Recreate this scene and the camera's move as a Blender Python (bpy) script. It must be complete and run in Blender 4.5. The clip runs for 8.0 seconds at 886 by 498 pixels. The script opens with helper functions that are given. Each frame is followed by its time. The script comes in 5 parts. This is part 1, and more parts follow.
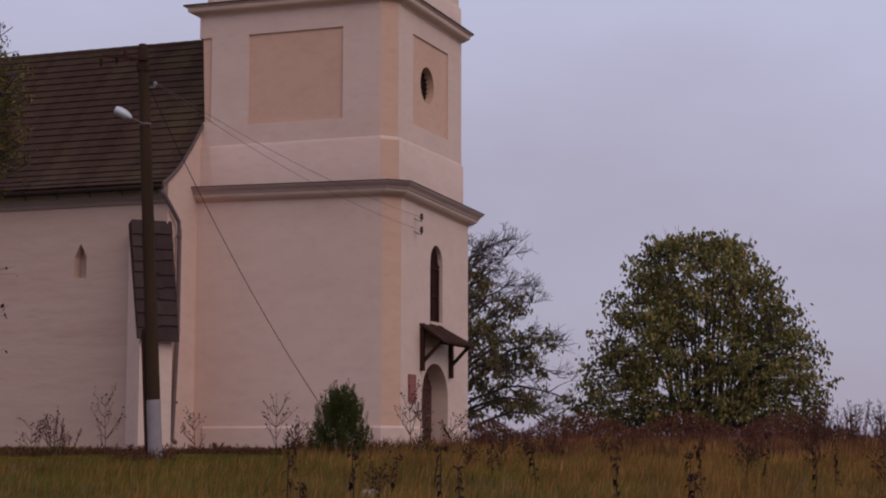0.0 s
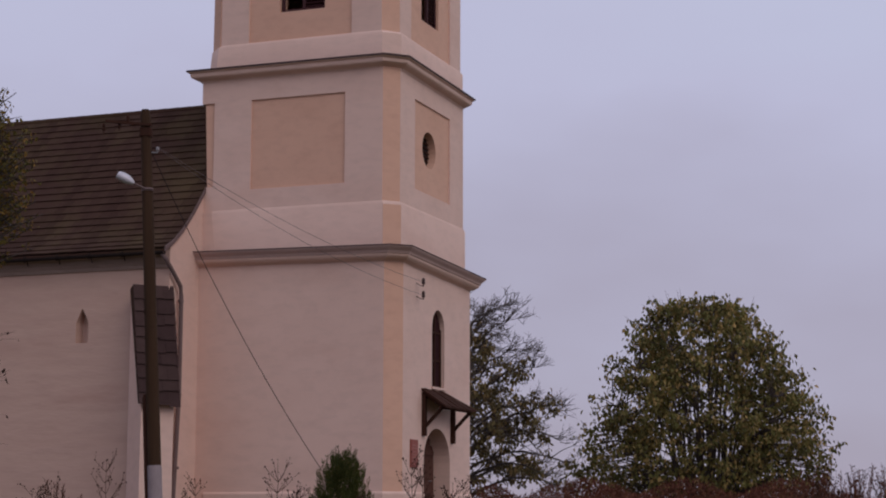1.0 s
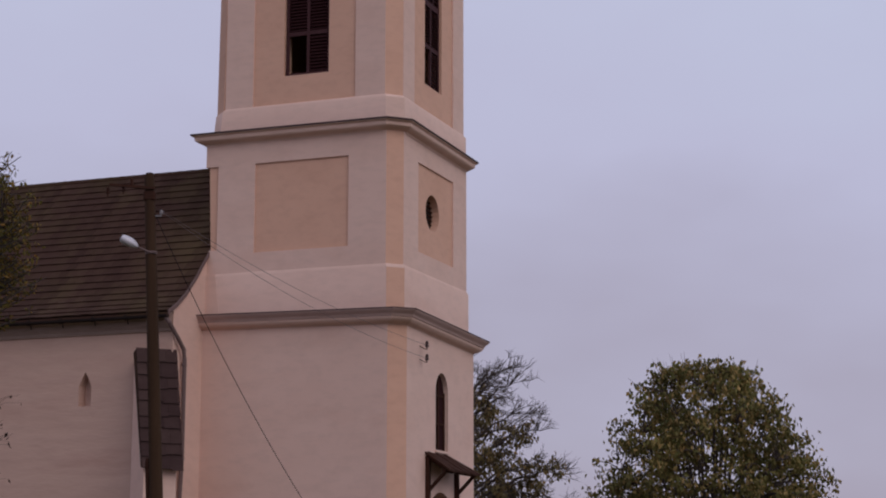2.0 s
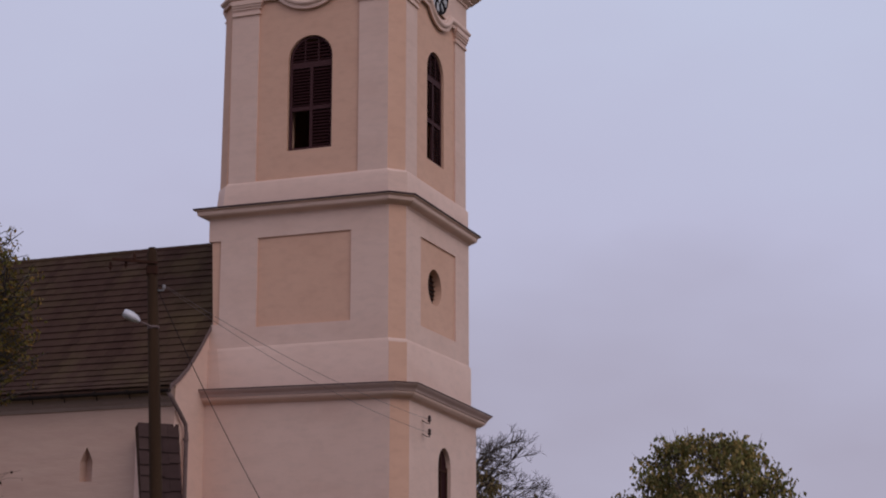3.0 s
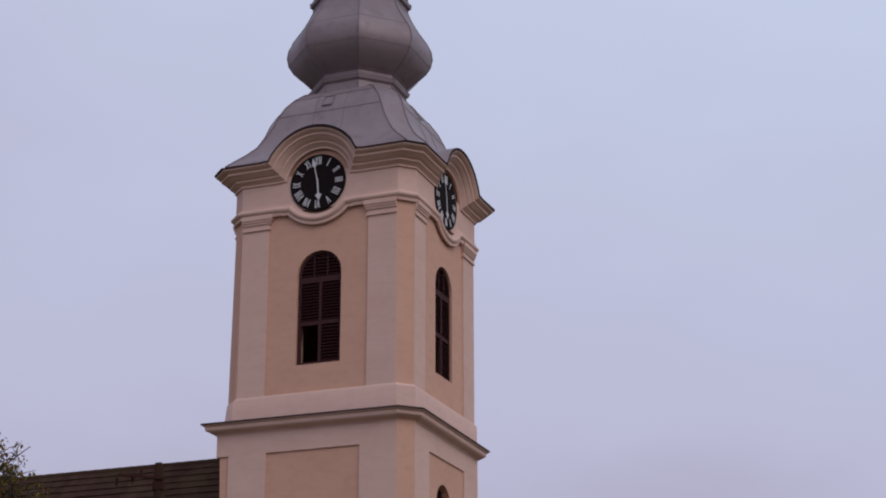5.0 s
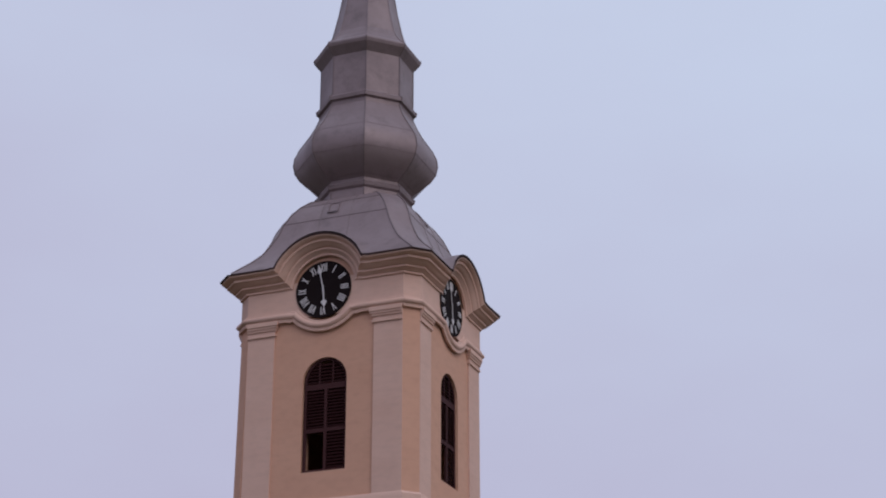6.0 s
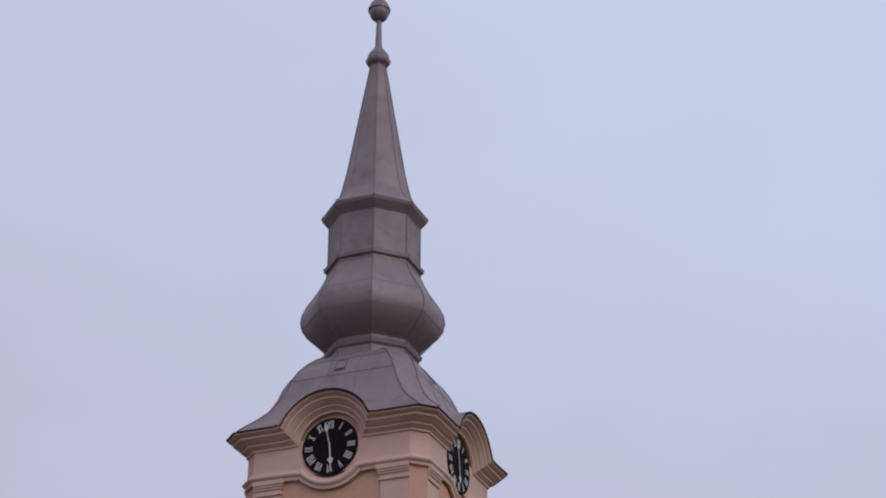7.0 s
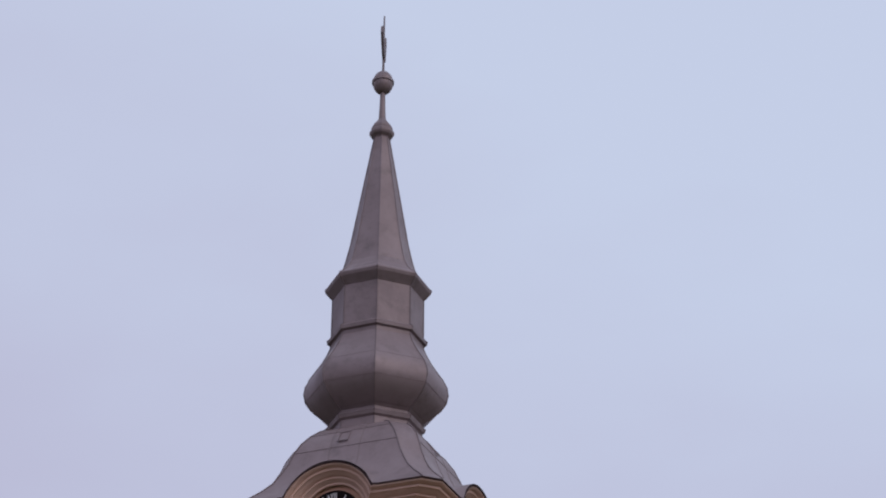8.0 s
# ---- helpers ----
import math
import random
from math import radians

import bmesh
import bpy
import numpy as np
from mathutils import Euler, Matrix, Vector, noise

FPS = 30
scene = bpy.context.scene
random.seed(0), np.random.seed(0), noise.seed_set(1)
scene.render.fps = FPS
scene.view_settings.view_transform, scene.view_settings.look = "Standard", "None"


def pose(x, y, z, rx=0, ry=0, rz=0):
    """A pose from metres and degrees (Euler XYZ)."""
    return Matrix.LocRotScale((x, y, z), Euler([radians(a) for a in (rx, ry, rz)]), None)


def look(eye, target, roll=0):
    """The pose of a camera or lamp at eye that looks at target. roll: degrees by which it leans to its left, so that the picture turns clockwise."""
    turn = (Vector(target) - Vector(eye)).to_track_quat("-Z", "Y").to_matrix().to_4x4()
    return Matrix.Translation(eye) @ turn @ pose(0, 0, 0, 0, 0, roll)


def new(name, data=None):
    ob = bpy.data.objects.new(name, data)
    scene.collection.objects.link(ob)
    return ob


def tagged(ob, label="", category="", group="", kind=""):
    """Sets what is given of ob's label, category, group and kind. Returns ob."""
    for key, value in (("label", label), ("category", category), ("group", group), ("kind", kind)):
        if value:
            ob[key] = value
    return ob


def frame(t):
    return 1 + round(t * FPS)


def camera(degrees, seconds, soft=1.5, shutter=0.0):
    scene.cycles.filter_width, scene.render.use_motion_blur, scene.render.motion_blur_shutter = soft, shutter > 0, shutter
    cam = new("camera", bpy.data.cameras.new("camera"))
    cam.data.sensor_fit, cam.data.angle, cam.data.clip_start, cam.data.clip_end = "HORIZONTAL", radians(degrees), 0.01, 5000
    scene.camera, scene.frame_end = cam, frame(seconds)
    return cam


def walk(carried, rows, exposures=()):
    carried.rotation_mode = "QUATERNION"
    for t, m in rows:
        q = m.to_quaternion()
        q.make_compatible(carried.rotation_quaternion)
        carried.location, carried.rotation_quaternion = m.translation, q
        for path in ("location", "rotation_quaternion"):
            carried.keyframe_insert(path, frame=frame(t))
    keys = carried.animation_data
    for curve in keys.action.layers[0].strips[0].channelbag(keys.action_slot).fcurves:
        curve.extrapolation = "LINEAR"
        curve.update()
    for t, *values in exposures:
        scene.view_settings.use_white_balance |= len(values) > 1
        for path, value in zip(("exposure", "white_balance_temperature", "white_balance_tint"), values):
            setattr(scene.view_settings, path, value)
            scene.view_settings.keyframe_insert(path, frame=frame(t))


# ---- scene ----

# ---------------------------------------------------------------- camera
cam = camera(27.53, 8.0, soft=2.0)
EYE = 1.6
# seconds, yaw, pitch, lean to the right
TURNS = [
    (0.0, 0.000, 6.518, -0.15), (0.5, 0.005, 7.178, -0.13), (1.0, 0.063, 8.567, -0.12), (1.5, 0.120, 9.715, -0.09),
    (1.7, 0.147, 10.091, -0.08), (2.8, 0.235, 12.21, -0.02), (3.0, 0.255, 12.907, -0.01), (3.5, 0.313, 14.531, 0.00),
    (4.0, 0.394, 16.342, 0.03), (4.5, 0.467, 17.942, 0.03), (4.7, 0.492, 18.671, 0.03), (5.8, 0.670, 22.297, 0.03),
    (6.0, 0.715, 23.061, 0.03), (6.5, 0.824, 25.124, 0.00), (7.0, 0.965, 28.020, -0.05), (7.5, 1.035, 29.518, -0.06),
    (8.0, 1.094, 30.286, -0.10),
]
walk(cam, [(t, pose(0, 0, EYE, 90 + p, 0, y) @ pose(0, 0, 0, 0, 0, -r)) for t, y, p, r in TURNS])

# ---------------------------------------------------------------- light
scene.view_settings.exposure = 0.0
world = bpy.data.worlds.new("overcast_sky")
scene.world = world
world.use_nodes = True


def overcast(w):
    """A closed cloud layer over a clear sky."""
    nt = w.node_tree
    nt.nodes.clear()
    out = nt.nodes.new("ShaderNodeOutputWorld")
    bg = nt.nodes.new("ShaderNodeBackground")
    sky = nt.nodes.new("ShaderNodeTexSky")
    sky.sky_type = "NISHITA"
    sky.sun_disc = False
    sky.sun_elevation, sky.sun_rotation = radians(28), radians(120)
    dim = nt.nodes.new("ShaderNodeMix")
    dim.data_type, dim.blend_type = "RGBA", "MULTIPLY"
    dim.inputs["Factor"].default_value = 1.0
    dim.inputs["B"].default_value = (0.08, 0.08, 0.08, 1)
    nt.links.new(sky.outputs["Color"], dim.inputs["A"])
    tc = nt.nodes.new("ShaderNodeTexCoord")
    sep = nt.nodes.new("ShaderNodeSeparateXYZ")
    nt.links.new(tc.outputs["Generated"], sep.inputs[0])
    n1 = nt.nodes.new("ShaderNodeTexNoise")
    n1.inputs["Scale"].default_value, n1.inputs["Detail"].default_value, n1.inputs["Roughness"].default_value = 3.2, 4, 0.5
    mp = nt.nodes.new("ShaderNodeMapping")
    mp.inputs["Scale"].default_value = (1, 1, 2.2)
    mp.inputs["Location"].default_value = (0.3, 0.1, 0.55)
    nt.links.new(tc.outputs["Generated"], mp.inputs[0])
    nt.links.new(mp.outputs[0], n1.inputs["Vector"])
    add = nt.nodes.new("ShaderNodeMath")
    add.operation = "MULTIPLY_ADD"
    nt.links.new(n1.outputs["Fac"], add.inputs[0])
    add.inputs[1].default_value = 0.34
    nt.links.new(sep.outputs["Z"], add.inputs[2])
    ramp = nt.nodes.new("ShaderNodeValToRGB")
    e = ramp.color_ramp.elements
    e[0].position, e[0].color = 0.15, (0.342, 0.296, 0.376, 1)
    e[1].position, e[1].color = 0.75, (0.59, 0.655, 0.84, 1)
    m = ramp.color_ramp.elements.new(0.40)
    m.color = (0.515, 0.51, 0.685, 1)
    xz = nt.nodes.new("ShaderNodeMath")
    xz.operation = "MULTIPLY"
    nt.links.new(sep.outputs["X"], xz.inputs[0])
    nt.links.new(sep.outputs["Z"], xz.inputs[1])
    both = nt.nodes.new("ShaderNodeMath")
    both.operation = "MULTIPLY_ADD"
    nt.links.new(xz.outputs[0], both.inputs[0])
    both.inputs[1].default_value = 0.7
    nt.links.new(add.outputs[0], both.inputs[2])
    nt.links.new(both.outputs[0], ramp.inputs[0])
    mix = nt.nodes.new("ShaderNodeMix")
    mix.data_type = "RGBA"
    mix.inputs["Factor"].default_value = 0.93
    nt.links.new(dim.outputs["Result"], mix.inputs["A"])
    nt.links.new(ramp.outputs[0], mix.inputs["B"])
    nt.links.new(mix.outputs["Result"], bg.inputs["Color"])
    bg.inputs["Strength"].default_value = 1.0
    nt.links.new(bg.outputs[0], out.inputs[0])


overcast(world)
sun = new("sun", bpy.data.lights.new("sun", "SUN"))
sun.data.energy, sun.data.angle, sun.data.color = 0.66, radians(40), (1.0, 0.84, 0.74)
sun.matrix_world = look((30, 10, 40), (0, 50, 6))

# ---------------------------------------------------------------- materials


def material(name, base, rough=0.8, metal=0.0, tint=None, scale=3.0, amount=0.5, fine=40.0, bump=0.15, stain=None, island=0.0, obj=0.0, stretch=(1, 1, 1), spec=0.3):
    """Two colours mixed by a broad noise, a fine grain, relief; stain: (colour, scale, low, high)."""
    m = bpy.data.materials.new(name)
    m.use_nodes = True
    nt = m.node_tree
    b = nt.nodes["Principled BSDF"]
    b.inputs["Roughness"].default_value, b.inputs["Metallic"].default_value = rough, metal
    b.inputs["Specular IOR Level"].default_value = spec
    tc = nt.nodes.new("ShaderNodeTexCoord")
    mp = nt.nodes.new("ShaderNodeMapping")
    mp.inputs["Scale"].default_value = stretch
    nt.links.new(tc.outputs["Object"], mp.inputs[0])

    def nz(sc, det=5, rg=0.6):
        n = nt.nodes.new("ShaderNodeTexNoise")
        n.inputs["Scale"].default_value, n.inputs["Detail"].default_value, n.inputs["Roughness"].default_value = sc, det, rg
        nt.links.new(mp.outputs[0], n.inputs["Vector"])
        return n

    def blend(a, col, fac, mode="MIX"):
        x = nt.nodes.new("ShaderNodeMix")
        x.data_type, x.blend_type = "RGBA", mode
        if isinstance(a, tuple):
            x.inputs["A"].default_value = (*a, 1)
        else:
            nt.links.new(a, x.inputs["A"])
        if isinstance(col, tuple):
            x.inputs["B"].default_value = (*col, 1)
        else:
            nt.links.new(col, x.inputs["B"])
        nt.links.new(fac, x.inputs["Factor"])
        return x.outputs["Result"]

    def span(sock, lo, hi, a=0.0, z=1.0):
        r = nt.nodes.new("ShaderNodeMapRange")
        r.inputs[1].default_value, r.inputs[2].default_value, r.inputs[3].default_value, r.inputs[4].default_value = lo, hi, a, z
        nt.links.new(sock, r.inputs[0])
        return r.outputs[0]

    tint = tint or tuple(c * 0.8 for c in base)
    broad, grain = nz(scale), nz(fine, 3)
    c = blend(base, tint, span(broad.outputs["Fac"], 0.35, 0.7, 0, amount))
    c = blend(c, tuple(x * 0.72 for x in base), span(grain.outputs["Fac"], 0.45, 0.8, 0, 0.35))
    if stain:
        col, sc, lo, hi = stain
        c = blend(c, col, span(nz(sc, 6, 0.65).outputs["Fac"], lo, hi, 0, 0.8))
    if island or obj:
        g = nt.nodes.new("ShaderNodeNewGeometry" if island else "ShaderNodeObjectInfo")
        rnd = g.outputs["Random Per Island"] if island else g.outputs["Random"]
        w = island or obj
        hsv = nt.nodes.new("ShaderNodeHueSaturation")
        nt.links.new(c, hsv.inputs["Color"])
        nt.links.new(span(rnd, 0, 1, 1 - w, 1 + w), hsv.inputs["Value"])
        nt.links.new(span(rnd, 0, 1, 0.5 - 0.03 * w, 0.5 + 0.03 * w), hsv.inputs["Hue"])
        c = hsv.outputs[0]
    nt.links.new(c, b.inputs["Base Color"])
    nt.links.new(span(broad.outputs["Fac"], 0.3, 0.7, max(rough - 0.08, 0.05), min(rough + 0.08, 1)), b.inputs["Roughness"])
    bp = nt.nodes.new("ShaderNodeBump")
    bp.inputs["Strength"].default_value, bp.inputs["Distance"].default_value = bump, 0.02
    nt.links.new(grain.outputs["Fac"], bp.inputs["Height"])
    nt.links.new(bp.outputs[0], b.inputs["Normal"])
    return m


PALE = material("pale_plaster", (0.72, 0.493, 0.41), 0.9, tint=(0.655, 0.435, 0.355), scale=0.9, fine=3.5, bump=0.12, stretch=(0.6, 0.6, 1.5), stain=((0.62, 0.39, 0.31), 0.5, 0.55, 0.8))
PEACH = material("peach_plaster", (0.67, 0.395, 0.285), 0.9, tint=(0.61, 0.35, 0.25), scale=0.8, fine=3.5, bump=0.12, stretch=(0.7, 0.7, 1.4))
# cornice plaster, its colour darkened to stand for shade below the nave roof edge
EAVES_SHADE = material("eaves_shade_plaster", (0.31, 0.215, 0.180), 0.92, tint=(0.225, 0.155, 0.128), scale=0.8, fine=7, bump=0.4)
OLD = material("nave_plaster", (0.56, 0.368, 0.296), 0.92, tint=(0.50, 0.32, 0.255), scale=1.0, fine=2.2, bump=0.9, stretch=(0.4, 0.4, 1.7), stain=((0.45, 0.27, 0.215), 0.35, 0.52, 0.75))
METAL = material("grey_sheet_metal", (0.285, 0.226, 0.236), 0.55, 0.25, tint=(0.215, 0.170, 0.180), scale=0.9, fine=4, bump=0.22, stain=((0.165, 0.130, 0.136), 1.6, 0.52, 0.78), island=0.07)
SEAM = material("metal_seam", (0.215, 0.170, 0.178), 0.6, 0.2, scale=2)
FLASH = material("dark_flashing", (0.075, 0.050, 0.050), 0.85, 0.0, scale=2, spec=0.12)
RUST = material("brown_painted_fascia", (0.50, 0.34, 0.30), 0.85, tint=(0.38, 0.255, 0.225), scale=1.4, fine=6, bump=0.2, stretch=(0.5, 0.5, 2), spec=0.15)
GUTTER = material("blackened_gutter", (0.028, 0.020, 0.019), 0.85, scale=3, spec=0.1)
TILE = material("dark_roof_tile", (0.060, 0.030, 0.022), 0.92, tint=(0.043, 0.023, 0.018), scale=0.6, fine=12, bump=0.4, stain=((0.074, 0.050, 0.024), 0.40, 0.46, 0.72), island=0.16, spec=0.08)
CAPTILE = material("purple_brown_tile", (0.062, 0.036, 0.033), 0.92, tint=(0.042, 0.025, 0.023), scale=2.5, fine=14, bump=0.4, obj=0.22, spec=0.1)
TIMBER = material("dark_timber", (0.054, 0.023, 0.016), 0.9, tint=(0.030, 0.018, 0.014), scale=4, fine=60, stretch=(1, 1, 0.15), spec=0.05)
DOOR = material("brown_door_wood", (0.105, 0.046, 0.034), 0.8, tint=(0.08, 0.036, 0.027), scale=2, fine=20, stretch=(1, 1, 0.12), spec=0.15)
SHUTTER = material("maroon_shutter_paint", (0.034, 0.011, 0.012), 0.85, tint=(0.024, 0.009, 0.010), scale=4, fine=50, spec=0.06)
SASH = material("maroon_sash_paint", (0.066, 0.026, 0.028), 0.8, tint=(0.048, 0.019, 0.021), scale=4, fine=50, spec=0.15)
DARK = material("dark_glass", (0.016, 0.009, 0.009), 0.5, scale=3, bump=0.02, spec=0.08)
BLACK = material("black_dial_paint", (0.015, 0.010, 0.011), 0.8, scale=4, bump=0.03, spec=0.08)
WHITE = material("white_numeral_paint", (0.72, 0.70, 0.72), 0.6, scale=6, bump=0.03)
POLE = material("weathered_pole_wood", (0.054, 0.028, 0.015), 0.92, tint=(0.026, 0.014, 0.010), scale=3, fine=50, bump=0.5, stretch=(1, 1, 0.1), spec=0.15)
LIME = material("white_limewash", (0.31, 0.245, 0.25), 0.9, tint=(0.16, 0.12, 0.12), scale=5, fine=30, stretch=(1, 1, 0.4))
STEEL = material("galvanised_steel", (0.30, 0.29, 0.30), 0.5, 0.5, scale=6)
PIPE = material("brown_grey_pipe", (0.17, 0.115, 0.11), 0.8, 0.0, scale=3, spec=0.15)
LAMP = material("lamp_housing", (0.62, 0.58, 0.62), 0.45, 0.1, scale=6, bump=0.03)
CERAMIC = material("white_porcelain", (0.30, 0.27, 0.28), 0.4, scale=8, bump=0.02)
WIRE = material("weathered_wire", (0.15, 0.11, 0.11), 0.8, scale=6, spec=0.1)
CABLE = material("black_cable", (0.022, 0.016, 0.017), 0.8, scale=6, spec=0.1)
SIGN = material("red_brown_sign", (0.30, 0.085, 0.065), 0.6, scale=6)
MARK = material("pale_sign_paint", (0.36, 0.15, 0.12), 0.6, scale=6)
SOIL = material("meadow_soil", (0.085, 0.075, 0.035), 0.95, tint=(0.06, 0.06, 0.025), scale=0.35, amount=0.9, fine=6, bump=0.6, stain=((0.05, 0.06, 0.022), 0.12, 0.5, 0.7))
STONE = material("pale_stone", (0.34, 0.29, 0.25), 0.9, tint=(0.22, 0.18, 0.15), scale=6, fine=30, bump=0.5)
BARK = material("tree_bark", (0.075, 0.055, 0.048), 0.9, tint=(0.05, 0.038, 0.034), scale=4, fine=40, bump=0.5)

# ---------------------------------------------------------------- helpers


def mesh_of(bm, name, mat, smooth=False):
    me = bpy.data.meshes.new(name)
    bmesh.ops.recalc_face_normals(bm, faces=bm.faces)
    if smooth:
        for e in bm.edges:
            if len(e.link_faces) == 2 and e.calc_face_angle(0) > 0.75:
                e.smooth = False
    bm.to_mesh(me)
    bm.free()
    me.materials.append(mat)
    if smooth:
        for p in me.polygons:
            p.use_smooth = True
    return me


def part(name, bm, mat, parent=None, label="", smooth=False):
    """Links a bmesh as one mesh object under a thing or part."""
    ob = new(name, mesh_of(bm, name, mat, smooth))
    ob.parent = parent
    return tagged(ob, label)


def box(bm, x0, x1, y0, y1, z0, z1, m=None, bevel=0.0):
    vs = [bm.verts.new((x, y, z)) for z in (z0, z1) for y in (y0, y1) for x in (x0, x1)]
    fs = [bm.faces.new([vs[i] for i in q]) for q in ((0, 2, 3, 1), (4, 5, 7, 6), (0, 1, 5, 4), (2, 6, 7, 3), (0, 4, 6, 2), (1, 3, 7, 5))]
    if bevel:
        r = bmesh.ops.bevel(bm, geom=list({e for f in fs for e in f.edges}), offset=bevel, segments=1, affect="EDGES")
        vs = list({v for f in r["faces"] for v in f.verts} | {v for v in vs if v.is_valid})
    if m is not None:
        for v in vs:
            v.co = m @ v.co
    return vs


def tube(bm, pts, radii, sides=8, caps=True):
    """A round bar through points."""
    rings = []
    pts = [Vector(p) for p in pts]
    for i, p in enumerate(pts):
        d = (pts[min(i + 1, len(pts) - 1)] - pts[max(i - 1, 0)]).normalized()
        a = d.cross(Vector((0, 0, 1)) if abs(d.z) < 0.95 else Vector((1, 0, 0))).normalized()
        b = d.cross(a)
        r = radii[i] if isinstance(radii, (list, tuple)) else radii
        rings.append([bm.verts.new(p + r * (math.cos(k * math.tau / sides) * a + math.sin(k * math.tau / sides) * b)) for k in range(sides)])
    for u, v in zip(rings, rings[1:]):
        for k in range(sides):
            bm.faces.new((u[k], u[(k + 1) % sides], v[(k + 1) % sides], v[k]))
    if caps:
        bm.faces.new(rings[0]), bm.faces.new(rings[-1][::-1])
    return rings


def loft(bm, loops, caps=(True, True), ribs=()):
    """Joins closed loops; ribs: the columns that stay sharp when shaded smooth."""
    rings = [[bm.verts.new(p) for p in lp] for lp in loops]
    n = len(rings[0])
    for u, v in zip(rings, rings[1:]):
        for k in range(n):
            bm.faces.new((u[k], u[(k + 1) % n], v[(k + 1) % n], v[k]))
    if caps[0]:
        bm.faces.new(rings[0][::-1])
    if caps[1]:
        bm.faces.new(rings[-1])
    for u, v in zip(rings, rings[1:]):
        for k in ribs:
            e = bm.edges.get((u[k], v[k]))
            if e:
                e.smooth = False
    return rings


def ground_z(x, y):
    """Height of the meadow: it climbs towards the church, then runs flat and sinks far away."""
    stops = ((-60, 0.0), (0, 0.0), (14, 0.35), (26, 0.80), (36, 1.22), (40.5, 1.42), (45, 1.54), (50, 1.74), (56, 1.82), (75, 1.80), (110, 1.3), (200, -2.0), (600, -14.0), (5000, -150.0))
    z = stops[-1][1]
    for (a, za), (b, zb) in zip(stops, stops[1:]):
        if y <= b:
            k = max(0.0, (y - a) / (b - a))
            k = 0.5 * k + 0.5 * k * k * (3 - 2 * k)
            z = za + (zb - za) * k
            break
    z += 0.06 * noise.noise((x * 0.16, y * 0.16, 0.3)) if -40 < y < 130 else 0.0
    return z


# ---------------------------------------------------------------- church
CX, CY, TURN = -3.095, 52.983, -20.69
BASE = 0.2          # church ground above the eye's level
church = tagged(new("church"), "pale pink plastered church with clock tower and grey metal spire", "church")
church.matrix_world = pose(CX, CY, EYE + BASE, 0, 0, TURN)


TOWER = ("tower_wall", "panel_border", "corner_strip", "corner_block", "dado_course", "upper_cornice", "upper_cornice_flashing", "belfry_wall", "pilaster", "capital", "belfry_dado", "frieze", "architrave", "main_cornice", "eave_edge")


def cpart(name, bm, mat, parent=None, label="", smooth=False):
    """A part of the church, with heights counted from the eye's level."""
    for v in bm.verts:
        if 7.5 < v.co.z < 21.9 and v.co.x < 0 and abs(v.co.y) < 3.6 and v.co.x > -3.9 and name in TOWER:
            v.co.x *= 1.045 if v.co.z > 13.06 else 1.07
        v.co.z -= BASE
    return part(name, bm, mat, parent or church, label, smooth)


def at(face, h, u, z, o=0.0):
    """A point on one of the four tower faces: u to the right as seen from outside, o outwards."""
    d = h + o
    return ((u, -d, z), (d, u, z), (-u, d, z), (-d, -u, z))[face]


def slab(bm, face, h, u0, u1, z0, z1, t, hole=None, cut=False):
    """A wall of thickness t with an opening (u, z points from lower left counterclockwise; cut: it reaches the bottom)."""
    if not hole:
        polys = [[(u0, z0), (u1, z0), (u1, z1), (u0, z1)]]
    elif cut:
        polys = [[(u0, z0)] + [hole[0]] + hole[:1:-1] + [hole[1]] + [(u1, z0), (u1, z1), (u0, z1)]]
    else:
        k = max(range(len(hole)), key=lambda i: hole[i][1])
        uc = hole[k][0]
        zb = hole[0][1]
        polys = [[(u0, z0), (uc, z0), (uc, zb), hole[0]] + hole[:k - 1:-1] + [(uc, z1), (u0, z1)],
                 [(uc, z0), (u1, z0), (u1, z1), (uc, z1)] + hole[k:0:-1] + [(uc, zb)]]
    for pl in polys:
        a = [bm.verts.new(at(face, h, u, z)) for u, z in pl]
        b = [bm.verts.new(at(face, h, u, z, -t)) for u, z in pl]
        bm.faces.new(a), bm.faces.new(b[::-1])
        n = len(pl)
        for i in range(n):
            j = (i + 1) % n
            if hole and not cut and abs(pl[i][0] - uc) < 1e-6 and abs(pl[j][0] - uc) < 1e-6:
                continue
            bm.faces.new((a[i], a[j], b[j], b[i]))


def arch(u0, u1, z0, zs, rise, n=14, point=1.0):
    """An arched outline: bottom left, bottom right, then over the top."""
    c, r = (u0 + u1) / 2, (u1 - u0) / 2
    pts = [(u0, z0), (u1, z0)]
    for i in range(n + 1):
        a = math.pi * i / n
        pts.append((c + r * math.cos(a), zs + rise * math.sin(a) ** point))
    return pts


def fbox(bm, face, h, u0, u1, z0, z1, o0, o1):
    """A block on a tower face between the outward depths o0 and o1."""
    a = [bm.verts.new(at(face, h, u, z, o)) for o in (o0, o1) for z in (z0, z1) for u in (u0, u1)]
    for q in ((0, 1, 3, 2), (4, 6, 7, 5), (0, 4, 5, 1), (2, 3, 7, 6), (0, 2, 6, 4), (1, 5, 7, 3)):
        bm.faces.new([a[i] for i in q])


def plan(a, ch, z):
    """An eight-sided plan: a square of half width a with its corners cut by ch."""
    f = a - ch
    return [(-f, -a, z), (f, -a, z), (a, -f, z), (a, f, z), (f, a, z), (-f, a, z), (-a, f, z), (-a, -f, z)]


